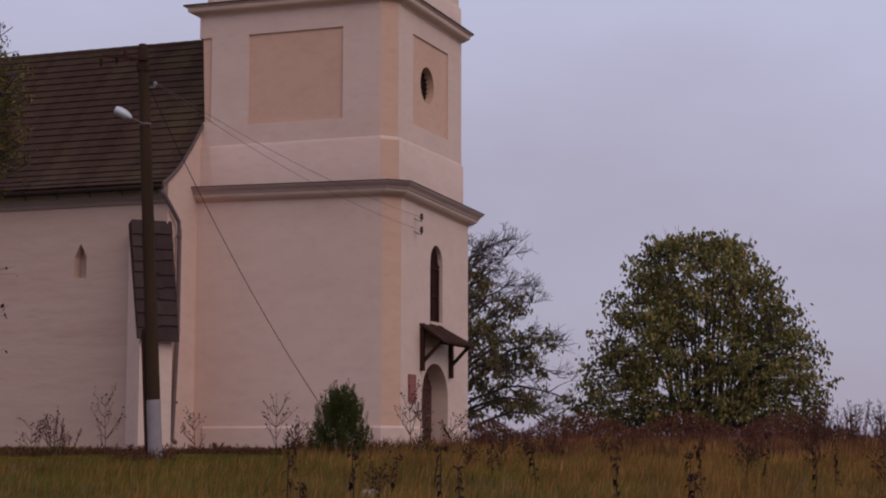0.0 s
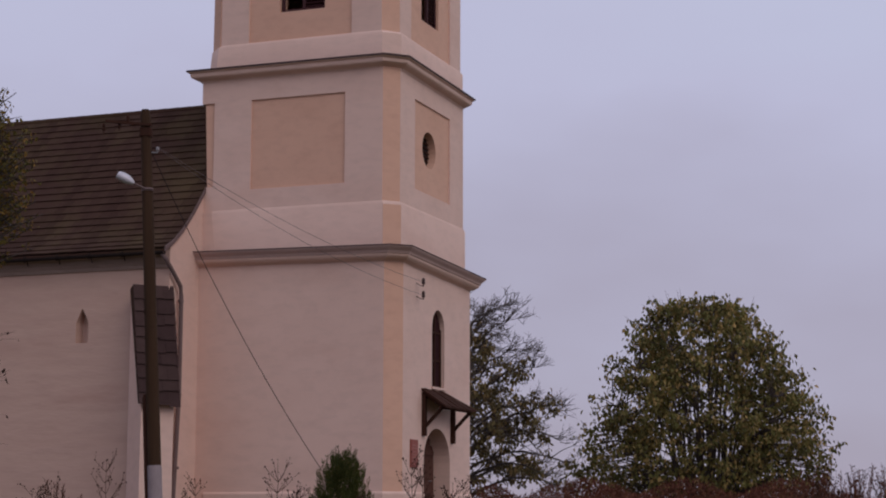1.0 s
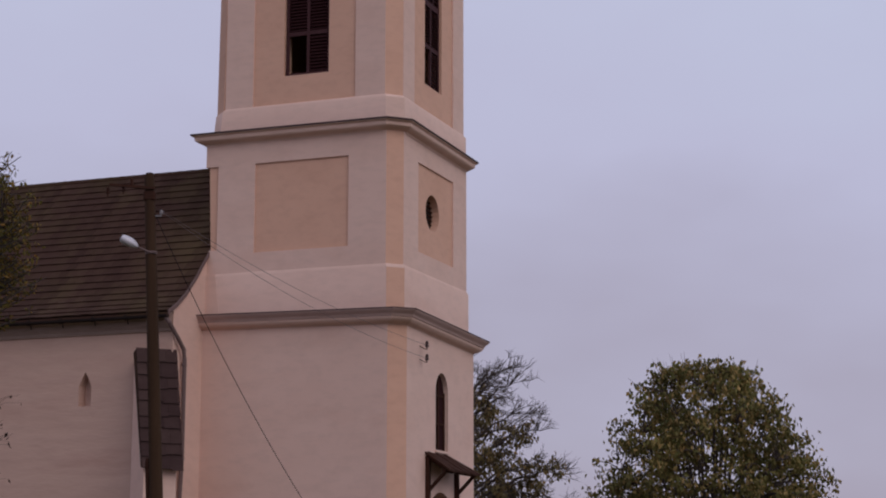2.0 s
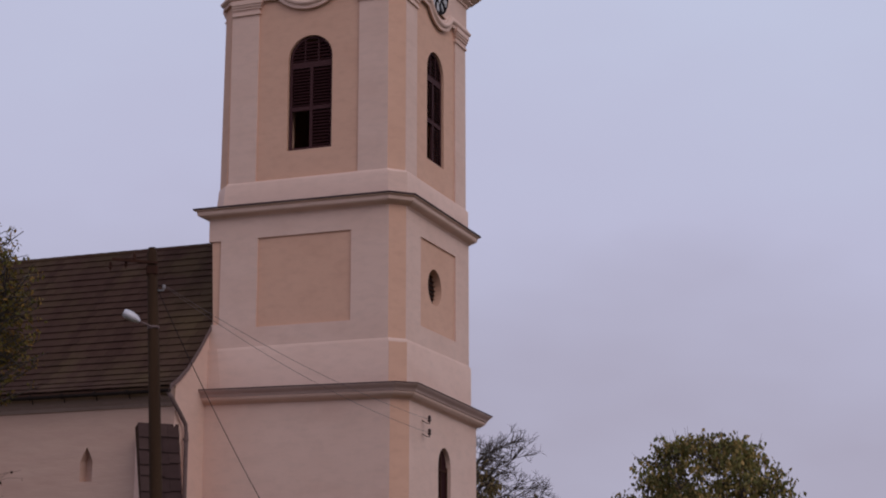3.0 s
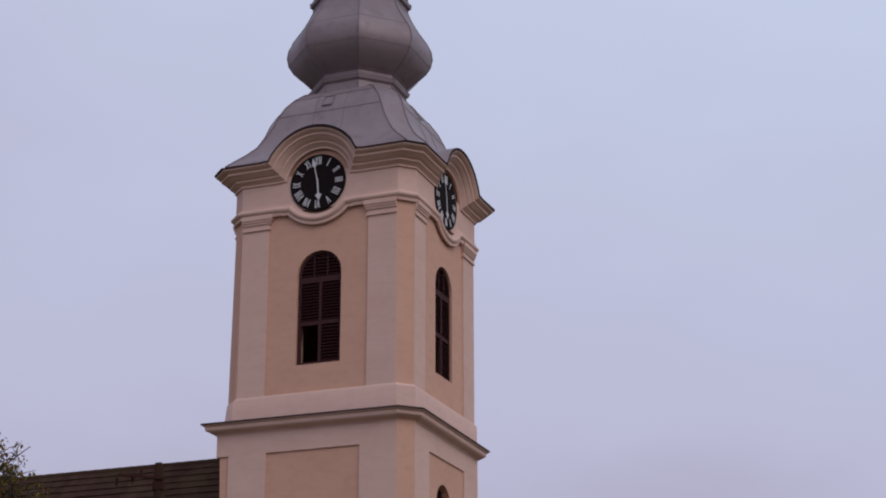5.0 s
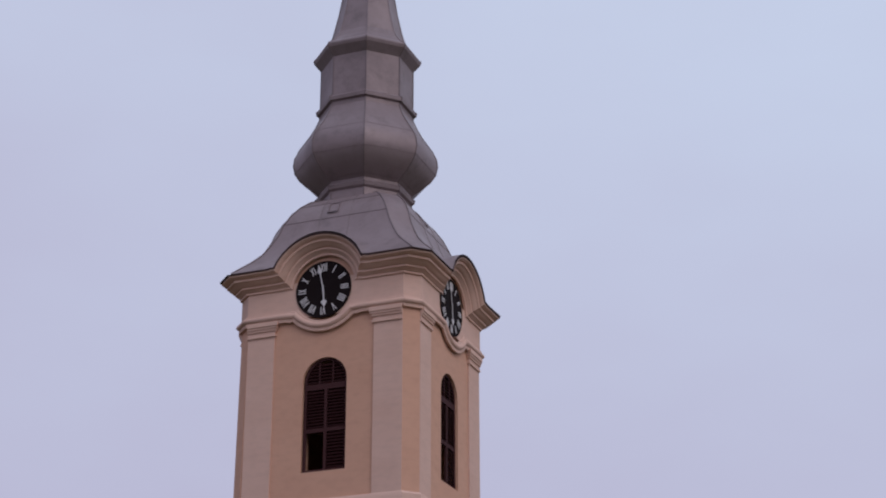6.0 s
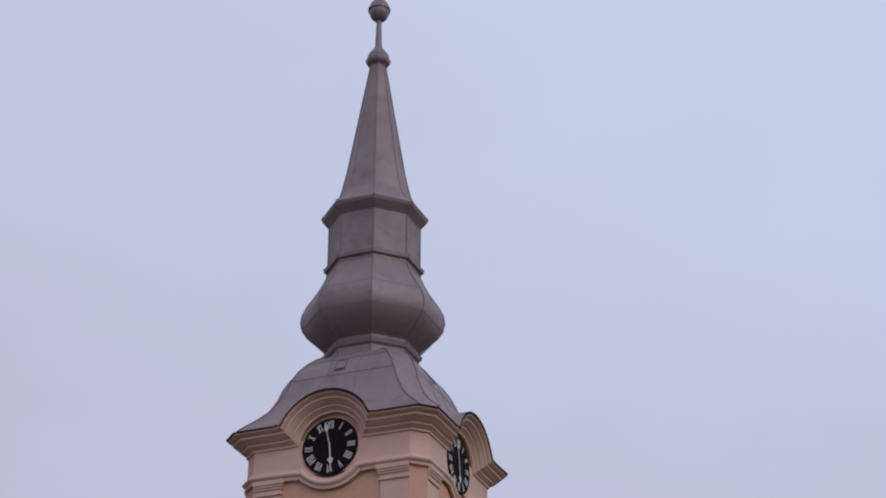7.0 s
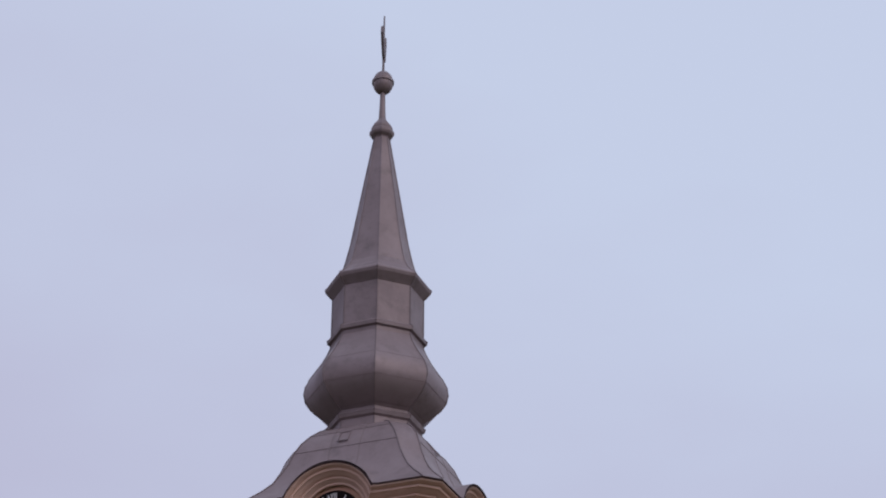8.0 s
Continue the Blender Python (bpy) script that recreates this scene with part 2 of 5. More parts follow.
def ring_loop(h, ch, o, z, arc=None, square=None):
    """One closed line of a moulding round the tower; arc: (centre u per face, centre z, radius, 1 over or -1 under); square: the reach of the uncut corner by the nave."""
    pts = []
    d, f = h + o, h - ch + 0.85 * o
    for face in range(4):
        row = [(-f, z)]
        if arc:
            uc, zc, r, sgn = arc
            c = uc[face]
            dz = min(abs(z - zc), r * 0.98)
            half = math.sqrt(r * r - dz * dz) if sgn > 0 and z > zc or sgn < 0 and z < zc else r
            a0 = math.asin(max(-1, min(1, (z - zc) / r)))
            row.append((c - half - 0.22, z))
            row.append((c - half - 0.07, z + 0.03 * sgn))
            for i in range(15):
                if sgn > 0:
                    a = math.pi - a0 + (2 * a0 - math.pi) * i / 14
                else:
                    a = math.pi - a0 + (2 * a0 + math.pi) * i / 14
                row.append((c + r * math.cos(a), zc + r * math.sin(a)))
            row.append((c + half + 0.07, z + 0.03 * sgn))
            row.append((c + half + 0.22, z))
        row.append((f, z))
        pts += [at(face, h, u, zz, o) for u, zz in row]
    if square is not None:
        pts[0], pts[-1] = (-d + square + 0.01, -d, z), (-d + square, -d + 0.01, z)
    return pts


def chamfer(bm, k, h, ch, z0, z1, o0, o1, trim=0.0):
    """A strip on the cut corner k (0: the one between faces 0 and 1)."""
    f = h - ch
    mid = Vector((h - ch / 2, -(h - ch / 2), 0))
    w = ch / math.sqrt(2) - trim
    m = Matrix.Rotation(k * math.pi / 2, 4, "Z") @ Matrix.Translation(mid) @ Matrix.Rotation(radians(45), 4, "Z")
    box(bm, -w, w, -o1, -o0, z0, z1, m)


H1, C1 = 3.10, 0.41
H2, C2 = 2.93, 0.38
H3, C3 = 2.87, 0.40
T = 0.55

# first stage
for face in range(4):
    bm = bmesh.new()
    f = H1 - C1
    if face == 1:
        slab(bm, 1, H1, -f, f, -0.6, 3.2, T, arch(-1.10, 0.98, -0.6, 1.68, 0.94), cut=True)
        slab(bm, 1, H1, -f, f, 3.2, 7.3, T, arch(-0.48, 0.52, 3.79, 5.45, 0.58))
    else:
        slab(bm, face, H1, -3.10 if face == 0 else -f, 3.10 if face == 2 else f, -0.6, 7.3, T)
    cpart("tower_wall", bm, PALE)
for k in (0, 1):
    bm = bmesh.new()
    chamfer(bm, k, H1, C1, -0.6, 7.3, -0.5, 0.0)
    cpart("corner_strip", bm, PEACH if k == 0 else PALE)
bm = bmesh.new()
PL = [(0.0, -0.6), (0.06, -0.6), (0.06, 0.74), (0.02, 0.80), (0.0, 0.80)]


def plinth_row(o, z):
    f = H1 - C1 + 0.414 * o
    d = H1 + o
    return [(d, 1.02, z), (d, f, z), (f, d, z), (-f, d, z), (-d, f, z), (-d, -f, z), (-f, -d, z), (f, -d, z), (d, -f, z), (d, -1.14, z)]


rr = [[bm.verts.new(p) for p in plinth_row(o, z)] for o, z in PL]
for u, v in zip(rr, rr[1:]):
    for k in range(len(u) - 1):
        bm.faces.new((u[k], u[k + 1], v[k + 1], v[k]))
bm.faces.new([r[0] for r in rr]), bm.faces.new([r[-1] for r in rr])
cpart("plinth", bm, PALE)


def cornice(name, h, ch, rows, mat, arc=None, label="", square=None, settled=0.0):
    """A moulding round the tower; settled: how far it has sunk along the entrance front."""
    bm = bmesh.new()
    loft(bm, [ring_loop(h, ch, o, z, (arc[0], arc[1], arc[2] + (z - rows[0][1]) * arc[3], arc[3]) if arc else None, square) for o, z in rows], (False, False))
    for v in bm.verts:
        k = min(1.0, max(0.0, (v.co.y + h - ch) / (2 * (h - ch)))) * min(1.0, max(0.0, (v.co.x + h) / (2 * h)))
        v.co.z += settled * (0.55 * min(1.0, max(0.0, (h - ch - v.co.x) / (2 * h))) * (1 - k) - k)
    for e in bm.edges:   # keep the corners of the tower crisp
        a, b = e.verts
        if abs(a.co.z - b.co.z) > 0.004 and e.calc_length() < 0.5 and abs(a.co.x * b.co.y - a.co.y * b.co.x) < 0.3 and not arc:
            e.smooth = False
    return cpart(name, bm, mat, None, label, True)


cornice("lower_cornice", H1, C1, [(-0.1, 7.06), (0.01, 7.06), (0.03, 7.09), (0.10, 7.11), (0.16, 7.14), (0.22, 7.19), (0.24, 7.22), (0.24, 7.26)], PALE, square=0.12, settled=0.17)
cornice("lower_cornice_fascia", H1, C1, [(0.22, 7.25), (0.27, 7.26), (0.28, 7.30), (0.30, 7.33), (0.34, 7.37), (0.385, 7.41), (0.40, 7.44), (0.40, 7.455)], RUST, square=0.12, settled=0.17)
cornice("lower_cornice_flashing", H1, C1, [(0.39, 7.455), (0.415, 7.45), (0.415, 7.475), (0.1, 7.50), (-0.2, 7.52)], FLASH, square=0.12, settled=0.17)

# second stage
FIELD = 0.05
for face in range(4):
    bm = bmesh.new()
    f = H2 - C2
    hole = None
    if face == 1:
        hole = [(-0.20 + 0.54 * math.cos(a), 10.70 + 0.54 * math.sin(a)) for a in [math.pi * (1.5 + 2 * i / 24) for i in range(24)]]
    if hole:
        bot = hole[0]
        k = 12
        polys = [[(-f, 7.4), (bot[0], 7.4)] + [hole[0]] + hole[:k - 1:-1] + [(bot[0], 12.9), (-f, 12.9)],
                 [(bot[0], 7.4), (f, 7.4), (f, 12.9), (bot[0], 12.9)] + hole[k::-1]]
        for pl in polys:
            a = [bm.verts.new(at(face, H2, u, z, -FIELD)) for u, z in pl]
            b = [bm.verts.new(at(face, H2, u, z, -T)) for u, z in pl]
            bm.faces.new(a), bm.faces.new(b[::-1])
            for i in range(len(pl)):
                j = (i + 1) % len(pl)
                if abs(pl[i][0] - bot[0]) > 1e-6 or abs(pl[j][0] - bot[0]) > 1e-6:
                    bm.faces.new((a[i], a[j], b[j], b[i]))
    else:
        slab(bm, face, H2 - FIELD, -2.87 if face == 0 else -f, f, 7.4, 12.9, T - FIELD)
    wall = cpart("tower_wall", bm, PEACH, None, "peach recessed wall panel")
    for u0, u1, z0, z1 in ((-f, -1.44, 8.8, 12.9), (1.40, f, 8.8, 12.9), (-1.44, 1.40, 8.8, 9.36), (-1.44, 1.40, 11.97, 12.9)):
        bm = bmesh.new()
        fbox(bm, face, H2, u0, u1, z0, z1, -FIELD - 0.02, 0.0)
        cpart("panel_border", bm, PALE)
for k in (0, 1, 2):
    bm = bmesh.new()
    chamfer(bm, k, H2, C2, 7.4, 12.9, -0.5, -0.005)
    cpart("corner_strip", bm, PEACH if k == 0 else PALE)
for z0, z1, o in ((11.97, 12.9, 0.0), (8.6, 9.5, 0.0), (7.4, 8.76, 0.055)):
    bm = bmesh.new()
    fbox(bm, 0, H2, -2.97 if z0 < 8 else -2.92, -2.549, z0, z1, -0.45, o)
    cpart("corner_block", bm, PALE)
cornice("dado_course", H2, C2, [(-0.1, 7.2), (0.05, 7.2), (0.05, 8.70), (0.0, 8.80), (-0.1, 8.80)], PALE)
bm = bmesh.new()
chamfer(bm, 0, H2 + 0.05, 0.3875, 7.5, 8.69, -0.1, 0.006, 0.0)
cpart("corner_strip", bm, PEACH)
cornice("upper_cornice", H2, 0.50, [(-0.1, 12.57), (0.02, 12.57), (0.04, 12.61), (0.10, 12.63), (0.16, 12.66), (0.22, 12.69), (0.25, 12.72), (0.255, 12.76), (0.26, 12.81), (0.30, 12.83), (0.325, 12.85), (0.325, 12.875)], PALE, square=0.0, settled=0.05)
cornice("upper_cornice_flashing", H2, 0.50, [(0.30, 12.865), (0.345, 12.86), (0.35, 12.905), (0.1, 12.93), (-0.2, 12.95)], FLASH, square=0.0, settled=0.05)

# belfry stage
CLOCK_U = (-0.06, 0.16, 0.0, 0.0)
DIAL_U = (-0.085, -0.10, 0.0, 0.0)
CLOCK_Z = 20.12
for face in range(4):
    f = H3 - C3
    bm = bmesh.new()
    slab(bm, face, H3 - 0.05, -f, f, 12.9, 21.2, T - 0.05, arch(-0.70, 0.69, 14.52, 17.30, 0.69))
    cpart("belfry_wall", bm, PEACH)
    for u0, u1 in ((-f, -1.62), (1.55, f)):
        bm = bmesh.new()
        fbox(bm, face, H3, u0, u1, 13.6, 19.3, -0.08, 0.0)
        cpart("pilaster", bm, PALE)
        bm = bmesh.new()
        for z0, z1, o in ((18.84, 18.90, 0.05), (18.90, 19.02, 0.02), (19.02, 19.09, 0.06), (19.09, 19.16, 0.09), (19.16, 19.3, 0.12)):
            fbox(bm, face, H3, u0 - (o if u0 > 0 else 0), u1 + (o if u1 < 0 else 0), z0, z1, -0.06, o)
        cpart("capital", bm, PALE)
for k in range(4):
    bm = bmesh.new()
    chamfer(bm, k, H3, C3, 12.9, 21.2, -0.5, -0.01)
    cpart("corner_strip", bm, PEACH)
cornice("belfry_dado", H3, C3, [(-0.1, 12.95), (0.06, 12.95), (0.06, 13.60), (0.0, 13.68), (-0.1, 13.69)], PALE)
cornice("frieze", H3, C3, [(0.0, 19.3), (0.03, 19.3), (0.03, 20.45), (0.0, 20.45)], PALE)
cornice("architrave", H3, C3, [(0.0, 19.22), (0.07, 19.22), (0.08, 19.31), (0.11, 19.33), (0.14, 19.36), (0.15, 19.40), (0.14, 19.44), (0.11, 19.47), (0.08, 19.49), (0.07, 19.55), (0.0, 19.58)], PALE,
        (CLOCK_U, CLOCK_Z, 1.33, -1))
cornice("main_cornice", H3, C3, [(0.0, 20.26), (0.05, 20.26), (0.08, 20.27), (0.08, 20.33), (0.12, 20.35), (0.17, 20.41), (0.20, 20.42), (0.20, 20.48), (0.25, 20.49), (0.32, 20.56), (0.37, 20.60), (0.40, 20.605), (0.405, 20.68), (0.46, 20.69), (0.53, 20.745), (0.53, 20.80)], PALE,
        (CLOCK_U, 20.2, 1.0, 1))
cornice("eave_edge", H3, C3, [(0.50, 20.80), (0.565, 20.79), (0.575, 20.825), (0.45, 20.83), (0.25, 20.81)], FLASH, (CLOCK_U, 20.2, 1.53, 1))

# clocks
def clock(face):
    hub = tagged(new("clock"), "black clock dial with white roman numerals")
    hub.parent = church
    u, z = DIAL_U[face], CLOCK_Z - BASE
    bm = bmesh.new()
    rings = [[at(face, H3, u + r * math.cos(a), z + r * math.sin(a), o) for a in [math.tau * i / 48 for i in range(48)]] for r, o in ((0.905, 0.0), (0.905, 0.07), (0.885, 0.075), (0.875, 0.06))]
    loft(bm, rings, (False, True))
    part("dial", bm, BLACK, hub)

    def stroke(bm, r0, r1, ang, off, w0, w1, o0, o1, slant=0.0):
        """A bar along the radius at ang (degrees clockwise from twelve), shifted sideways by off."""
        a = radians(90 - ang)
        d, s = Vector((math.cos(a), math.sin(a))), Vector((math.sin(a), -math.cos(a)))
        q = [d * r0 + s * (off - slant - w0), d * r0 + s * (off - slant + w0), d * r1 + s * (off + slant + w1), d * r1 + s * (off + slant - w1)]
        lo = [bm.verts.new(at(face, H3, u + p.x, z + p.y, o0)) for p in q]
        hi = [bm.verts.new(at(face, H3, u + p.x, z + p.y, o1)) for p in q]
        bm.faces.new(lo), bm.faces.new(hi[::-1])
        for i in range(4):
            bm.faces.new((lo[i], lo[(i + 1) % 4], hi[(i + 1) % 4], hi[i]))

    roman = ("XII", "I", "II", "III", "IIII", "V", "VI", "VII", "VIII", "IX", "X", "XI")
    step = {"I": 0.055, "V": 0.12, "X": 0.12}
    for k, word in enumerate(roman):
        bm = bmesh.new()
        total = sum(step[c] for c in word)
        x = -total / 2
        for c in word:
            m = x + step[c] / 2
            if c == "I":
                stroke(bm, 0.57, 0.82, 30 * k, m, 0.013, 0.015, 0.06, 0.075)
            elif c == "X":
                stroke(bm, 0.57, 0.82, 30 * k, m, 0.015, 0.015, 0.06, 0.075, 0.04)
                stroke(bm, 0.57, 0.82, 30 * k, m, 0.011, 0.011, 0.06, 0.076, -0.04)
            else:
                stroke(bm, 0.57, 0.82, 30 * k, m - 0.02, 0.015, 0.015, 0.06, 0.075, -0.022)
                stroke(bm, 0.57, 0.82, 30 * k, m + 0.02, 0.010, 0.010, 0.06, 0.076, 0.022)
            x += step[c]
        part("numeral", bm, WHITE, hub)
    for nm, ang, long, w in (("minute_hand", -12, 0.80, 0.034), ("hour_hand", 175, 0.58, 0.046)):
        bm = bmesh.new()
        stroke(bm, -0.12, long * 0.62, ang, 0, w * 0.5, w * 0.4, 0.085, 0.10)
        stroke(bm, long * 0.60, long * 0.72, ang, 0, w * 0.4, w * 2.2, 0.085, 0.10)
        stroke(bm, long * 0.72, long, ang, 0, w * 2.2, w * 0.2, 0.085, 0.10)
        part(nm, bm, WHITE, hub)


for face in range(4):
    clock(face)


# belfry windows with louvred shutters
def louvre_window(face, open_pane):
    win = tagged(new("belfry_window"), "arched maroon louvred belfry window")
    win.parent = church
    zb = BASE
    bm = bmesh.new()
    d0, d1 = -0.20, -0.13
    for u0, u1, z0, z1 in ((-0.70, -0.62, 14.52, 17.3), (0.61, 0.69, 14.52, 17.3), (-0.62, 0.61, 14.52, 14.60), (-0.62, 0.61, 15.72, 15.84), (-0.62, 0.61, 17.02, 17.20), (-0.05, 0.04, 14.60, 15.72), (-0.05, 0.04, 15.84, 17.02),
                           (-0.24, -0.20, 17.2, 17.92), (0.19, 0.23, 17.2, 17.92)):
        fbox(bm, face, H3, u0, u1, z0 - zb, z1 - zb, d0, d1)
    n = 14
    for i in range(n):
        q = []
        for w, k in ((0, i), (0, i + 1), (0.08, i + 1), (0.08, i)):
            r, a = 0.695 - w, math.pi * k / n
            q.append((-0.005 + r * math.cos(a), 17.30 - zb + r * math.sin(a)))
        lo = [bm.verts.new(at(face, H3, a, b, d0)) for a, b in q]
        hi = [bm.verts.new(at(face, H3, a, b, d1)) for a, b in q]
        bm.faces.new(lo), bm.faces.new(hi[::-1])
        for j in range(4):
            bm.faces.new((lo[j], lo[(j + 1) % 4], hi[(j + 1) % 4], hi[j]))
    part("frame", bm, SASH, win)
    for c, (u0, u1, z0, z1) in enumerate(((-0.61, -0.06, 14.62, 15.70), (0.05, 0.60, 14.62, 15.70), (-0.61, -0.06, 15.86, 17.0), (0.05, 0.60, 15.86, 17.0), (-0.56, 0.55, 17.22, 17.84))):
        if c == 0 and open_pane:
            continue
        count = int((z1 - z0) / 0.095)
        for i in range(count):
            bm = bmesh.new()
            z = z0 + (i + 0.5) * (z1 - z0) / count - zb
            a0, a1 = u0, u1
            if c == 4:
                w = math.sqrt(max(0.02, 0.62 ** 2 - (z + zb - 17.30) ** 2))
                a0, a1 = -w, w
            vs = [bm.verts.new(at(face, H3, u, z + dz, o)) for u in (a0, a1) for o, dz in ((-0.14, -0.055), (-0.125, -0.045), (-0.20, 0.055), (-0.215, 0.045))]
            for q in ((0, 1, 2, 3), (7, 6, 5, 4), (0, 4, 5, 1), (1, 5, 6, 2), (2, 6, 7, 3), (3, 7, 4, 0)):
                bm.faces.new([vs[j] for j in q])
            part("slat", bm, SHUTTER, win)


for face in range(4):
    louvre_window(face, face < 2)
bm = bmesh.new()
loft(bm, [plan(H3 - T, 0.2, 13.2), plan(H3 - T, 0.2, 13.35)])
cpart("belfry_floor", bm, TIMBER)
bm = bmesh.new()
loft(bm, [plan(H2 - T, 0.2, 7.5), plan(H2 - T, 0.2, 7.65)])
cpart("tower_floor", bm, TIMBER)

# roof of the tower
SX, SY = -0.075, -0.03


def octagon(r, z):
    return [(SX + r * math.cos(radians(22.5 + 45 * k)), SY + r * math.sin(radians(22.5 + 45 * k)), z) for k in range(8)]


BELL = [(3.43, 0.46, 20.84), (3.23, 0.46, 21.05), (2.97, 0.47, 21.32), (2.73, 0.48, 21.62), (2.54, 0.49, 21.97), (2.37, 0.50, 22.36), (2.25, 0.51, 22.75), (2.09, 0.52, 23.12), (1.88, 0.52, 23.43), (1.63, 0.48, 23.68), (1.36, 0.45, 23.82)]
HOOD_R = 1.60


def bell_loop(a, ch, z):
    """One level of the roof; over each clock it is lifted onto the barrel of the arch."""
    f, pts = a - ch, []
    for face in range(4):
        c = CLOCK_U[face]
        us = [-1.75, -1.6, -1.5] + [-1.42 + 2.84 * i / 16 for i in range(17)] + [1.5, 1.6, 1.75]
        row = [(-f, z)]
        for u in us:
            lift = 20.2 + math.sqrt(max(0.0, HOOD_R ** 2 - u * u)) if abs(u) < HOOD_R else 0.0
            if abs(u) > 1.38:
                lift = min(lift, 20.86 + 0.25 * (1.75 - abs(u)) ** 2)
            uu = max(-f, min(f, c + u))
            row.append((uu, max(z, lift) if abs(uu - c - u) < 1e-6 else z))
        row.append((f, z))
        k = min(1.0, (z - 20.84) / 1.8)
        pts += [(p[0] + SX * k, p[1] + SY * k, p[2]) for p in (at(face, a, u, zz) for u, zz in row)]
    return pts


bell = bmesh.new()
NB = 25
loft(bell, [bell_loop(*r) for r in BELL], (False, True), [k for q in range(4) for k in (q * NB, q * NB + NB - 1)])
bmesh.ops.remove_doubles(bell, verts=bell.verts, dist=0.0005)
bell_roof = cpart("bell_roof", bell, METAL, None, "grey sheet metal bell-shaped roof", True)
for k in range(8):
    bm = bmesh.new()
    tube(bm, [Vector(plan(a, c, z)[k]) + Vector((SX, SY, 0)) * min(1.0, (z - 20.84) / 1.8) + Vector((0, 0, 0.01)) for a, c, z in BELL], 0.022, 5)
    cpart("standing_seam", bm, SEAM, bell_roof)
for face in range(4):
    for u in (-0.5, 0.5):
        bm = bmesh.new()
        tube(bm, [Vector(at(face, a, u * min(1, (a - c) / 1.2), z + 0.004)) + Vector((SX, SY, 0)) * min(1.0, (z - 20.84) / 1.8) for a, c, z in BELL[4:]], 0.010, 4)
        cpart("standing_seam", bm, SEAM, bell_roof)
    for a, c, z in (BELL[6], BELL[8]):      # level joints between the sheets
        w = a - c
        bm = bmesh.new()
        tube(bm, [Vector(at(face, a, u, z + 0.004)) + Vector((SX, SY, 0)) * min(1.0, (z - 20.84) / 1.8) for u in (-w, w)], 0.011, 4)
        cpart("sheet_joint", bm, SEAM, bell_roof)
    bm = bmesh.new()      # roof hatch
    for u0, u1, z0, z1 in ((-0.30, 0.06, 22.98, 23.02), (-0.30, 0.06, 23.38, 23.42), (-0.30, -0.27, 23.0, 23.4), (0.03, 0.06, 23.0, 23.4)):
        vs = []
        for o in (0.0, 0.03):
            for u, z in ((u0, z0), (u1, z0), (u1, z1), (u0, z1)):
                k = (z - 23.05) / 0.37
                q = at(face, 2.12 - 0.25 * k + 0.02, u, z, o)
                vs.append(bm.verts.new((q[0] + SX, q[1] + SY, q[2])))
        for q in ((0, 1, 2, 3), (7, 6, 5, 4), (0, 4, 5, 1), (1, 5, 6, 2), (2, 6, 7, 3), (3, 7, 4, 0)):
            bm.faces.new([vs[j] for j in q])
    cpart("hatch_frame", bm, METAL, bell_roof)

NECK = [(1.49, 23.50), (1.49, 24.08), (1.57, 24.14), (1.61, 24.25), (1.51, 24.33), (1.50, 24.42), (1.60, 24.50)]
ONION = [(1.52, 24.46), (1.64, 24.54), (1.89, 24.72), (2.11, 24.92), (2.28, 25.18), (2.34, 25.46), (2.30, 25.74), (2.17, 26.02), (1.98, 26.30), (1.80, 26.58), (1.65, 26.86), (1.54, 27.12)]
DRUM = [(1.54, 27.10), (1.54, 27.26), (1.63, 27.30), (1.65, 27.42), (1.55, 27.50), (1.52, 27.52), (1.52, 28.95), (1.60, 29.05), (1.74, 29.22), (1.78, 29.32), (1.76, 29.38)]
SPIRE = [(1.76, 29.37), (1.58, 29.52), (1.38, 29.76), (1.24, 30.02), (1.12, 30.45), (0.98, 31.1), (0.27, 35.45)]
for nm, prof, sm in (("spire_neck", NECK, False), ("onion_dome", ONION, True), ("spire_drum", DRUM, False), ("spire_cone", SPIRE, False)):
    bm = bmesh.new()
    rings = loft(bm, [octagon(r, z) for r, z in prof], (True, True), range(8))
    cuts = {bm.edges.get((u[k], v[k])) for u, v in zip(rings, rings[1:]) for k in range(8)}
    for j, row in enumerate(rings):      # the sheets meet along these levels
        if nm == "spire_cone" and j == 5:
            cuts |= {bm.edges.get((row[k], row[(k + 1) % 8])) for k in range(8)}
    bmesh.ops.split_edges(bm, edges=[e for e in cuts if e])
    p = cpart(nm, bm, METAL, None, "grey sheet metal", sm)
    if nm == "onion_dome":
        for r, z in (prof[4], prof[7]):
            bm = bmesh.new()
            q = octagon(r - 0.001, z)
            tube(bm, q + q[:1], 0.009, 4, False)
            cpart("sheet_joint", bm, METAL, p)
    for k in range(8):
        bm = bmesh.new()
        tube(bm, [Vector(octagon(r + 0.004, z)[k]) for r, z in prof], 0.02, 5)
        cpart("seam", bm, SEAM if nm != "spire_cone" else METAL, p)
COLLAR = [(0.27, 35.40), (0.30, 35.46), (0.40, 35.54), (0.44, 35.62), (0.44, 35.72), (0.37, 35.80), (0.38, 35.86), (0.36, 35.95), (0.26, 36.08), (0.16, 36.24), (0.12, 36.3)]
bm = bmesh.new()
loft(bm, [octagon(r, z) for r, z in COLLAR])
cpart("finial_collar", bm, METAL)
bm = bmesh.new()
tube(bm, [(SX, SY, 36.25), (SX, SY, 36.7), (SX, SY, 37.55)], [0.13, 0.11, 0.085], 12)
cpart("finial_stem", bm, METAL)
bm = bmesh.new()
rows = []
for i in range(1, 14):
    a = math.pi * i / 14 - math.pi / 2
    rows.append((0.37 * math.cos(a), 37.86 + 0.48 * math.sin(a)))
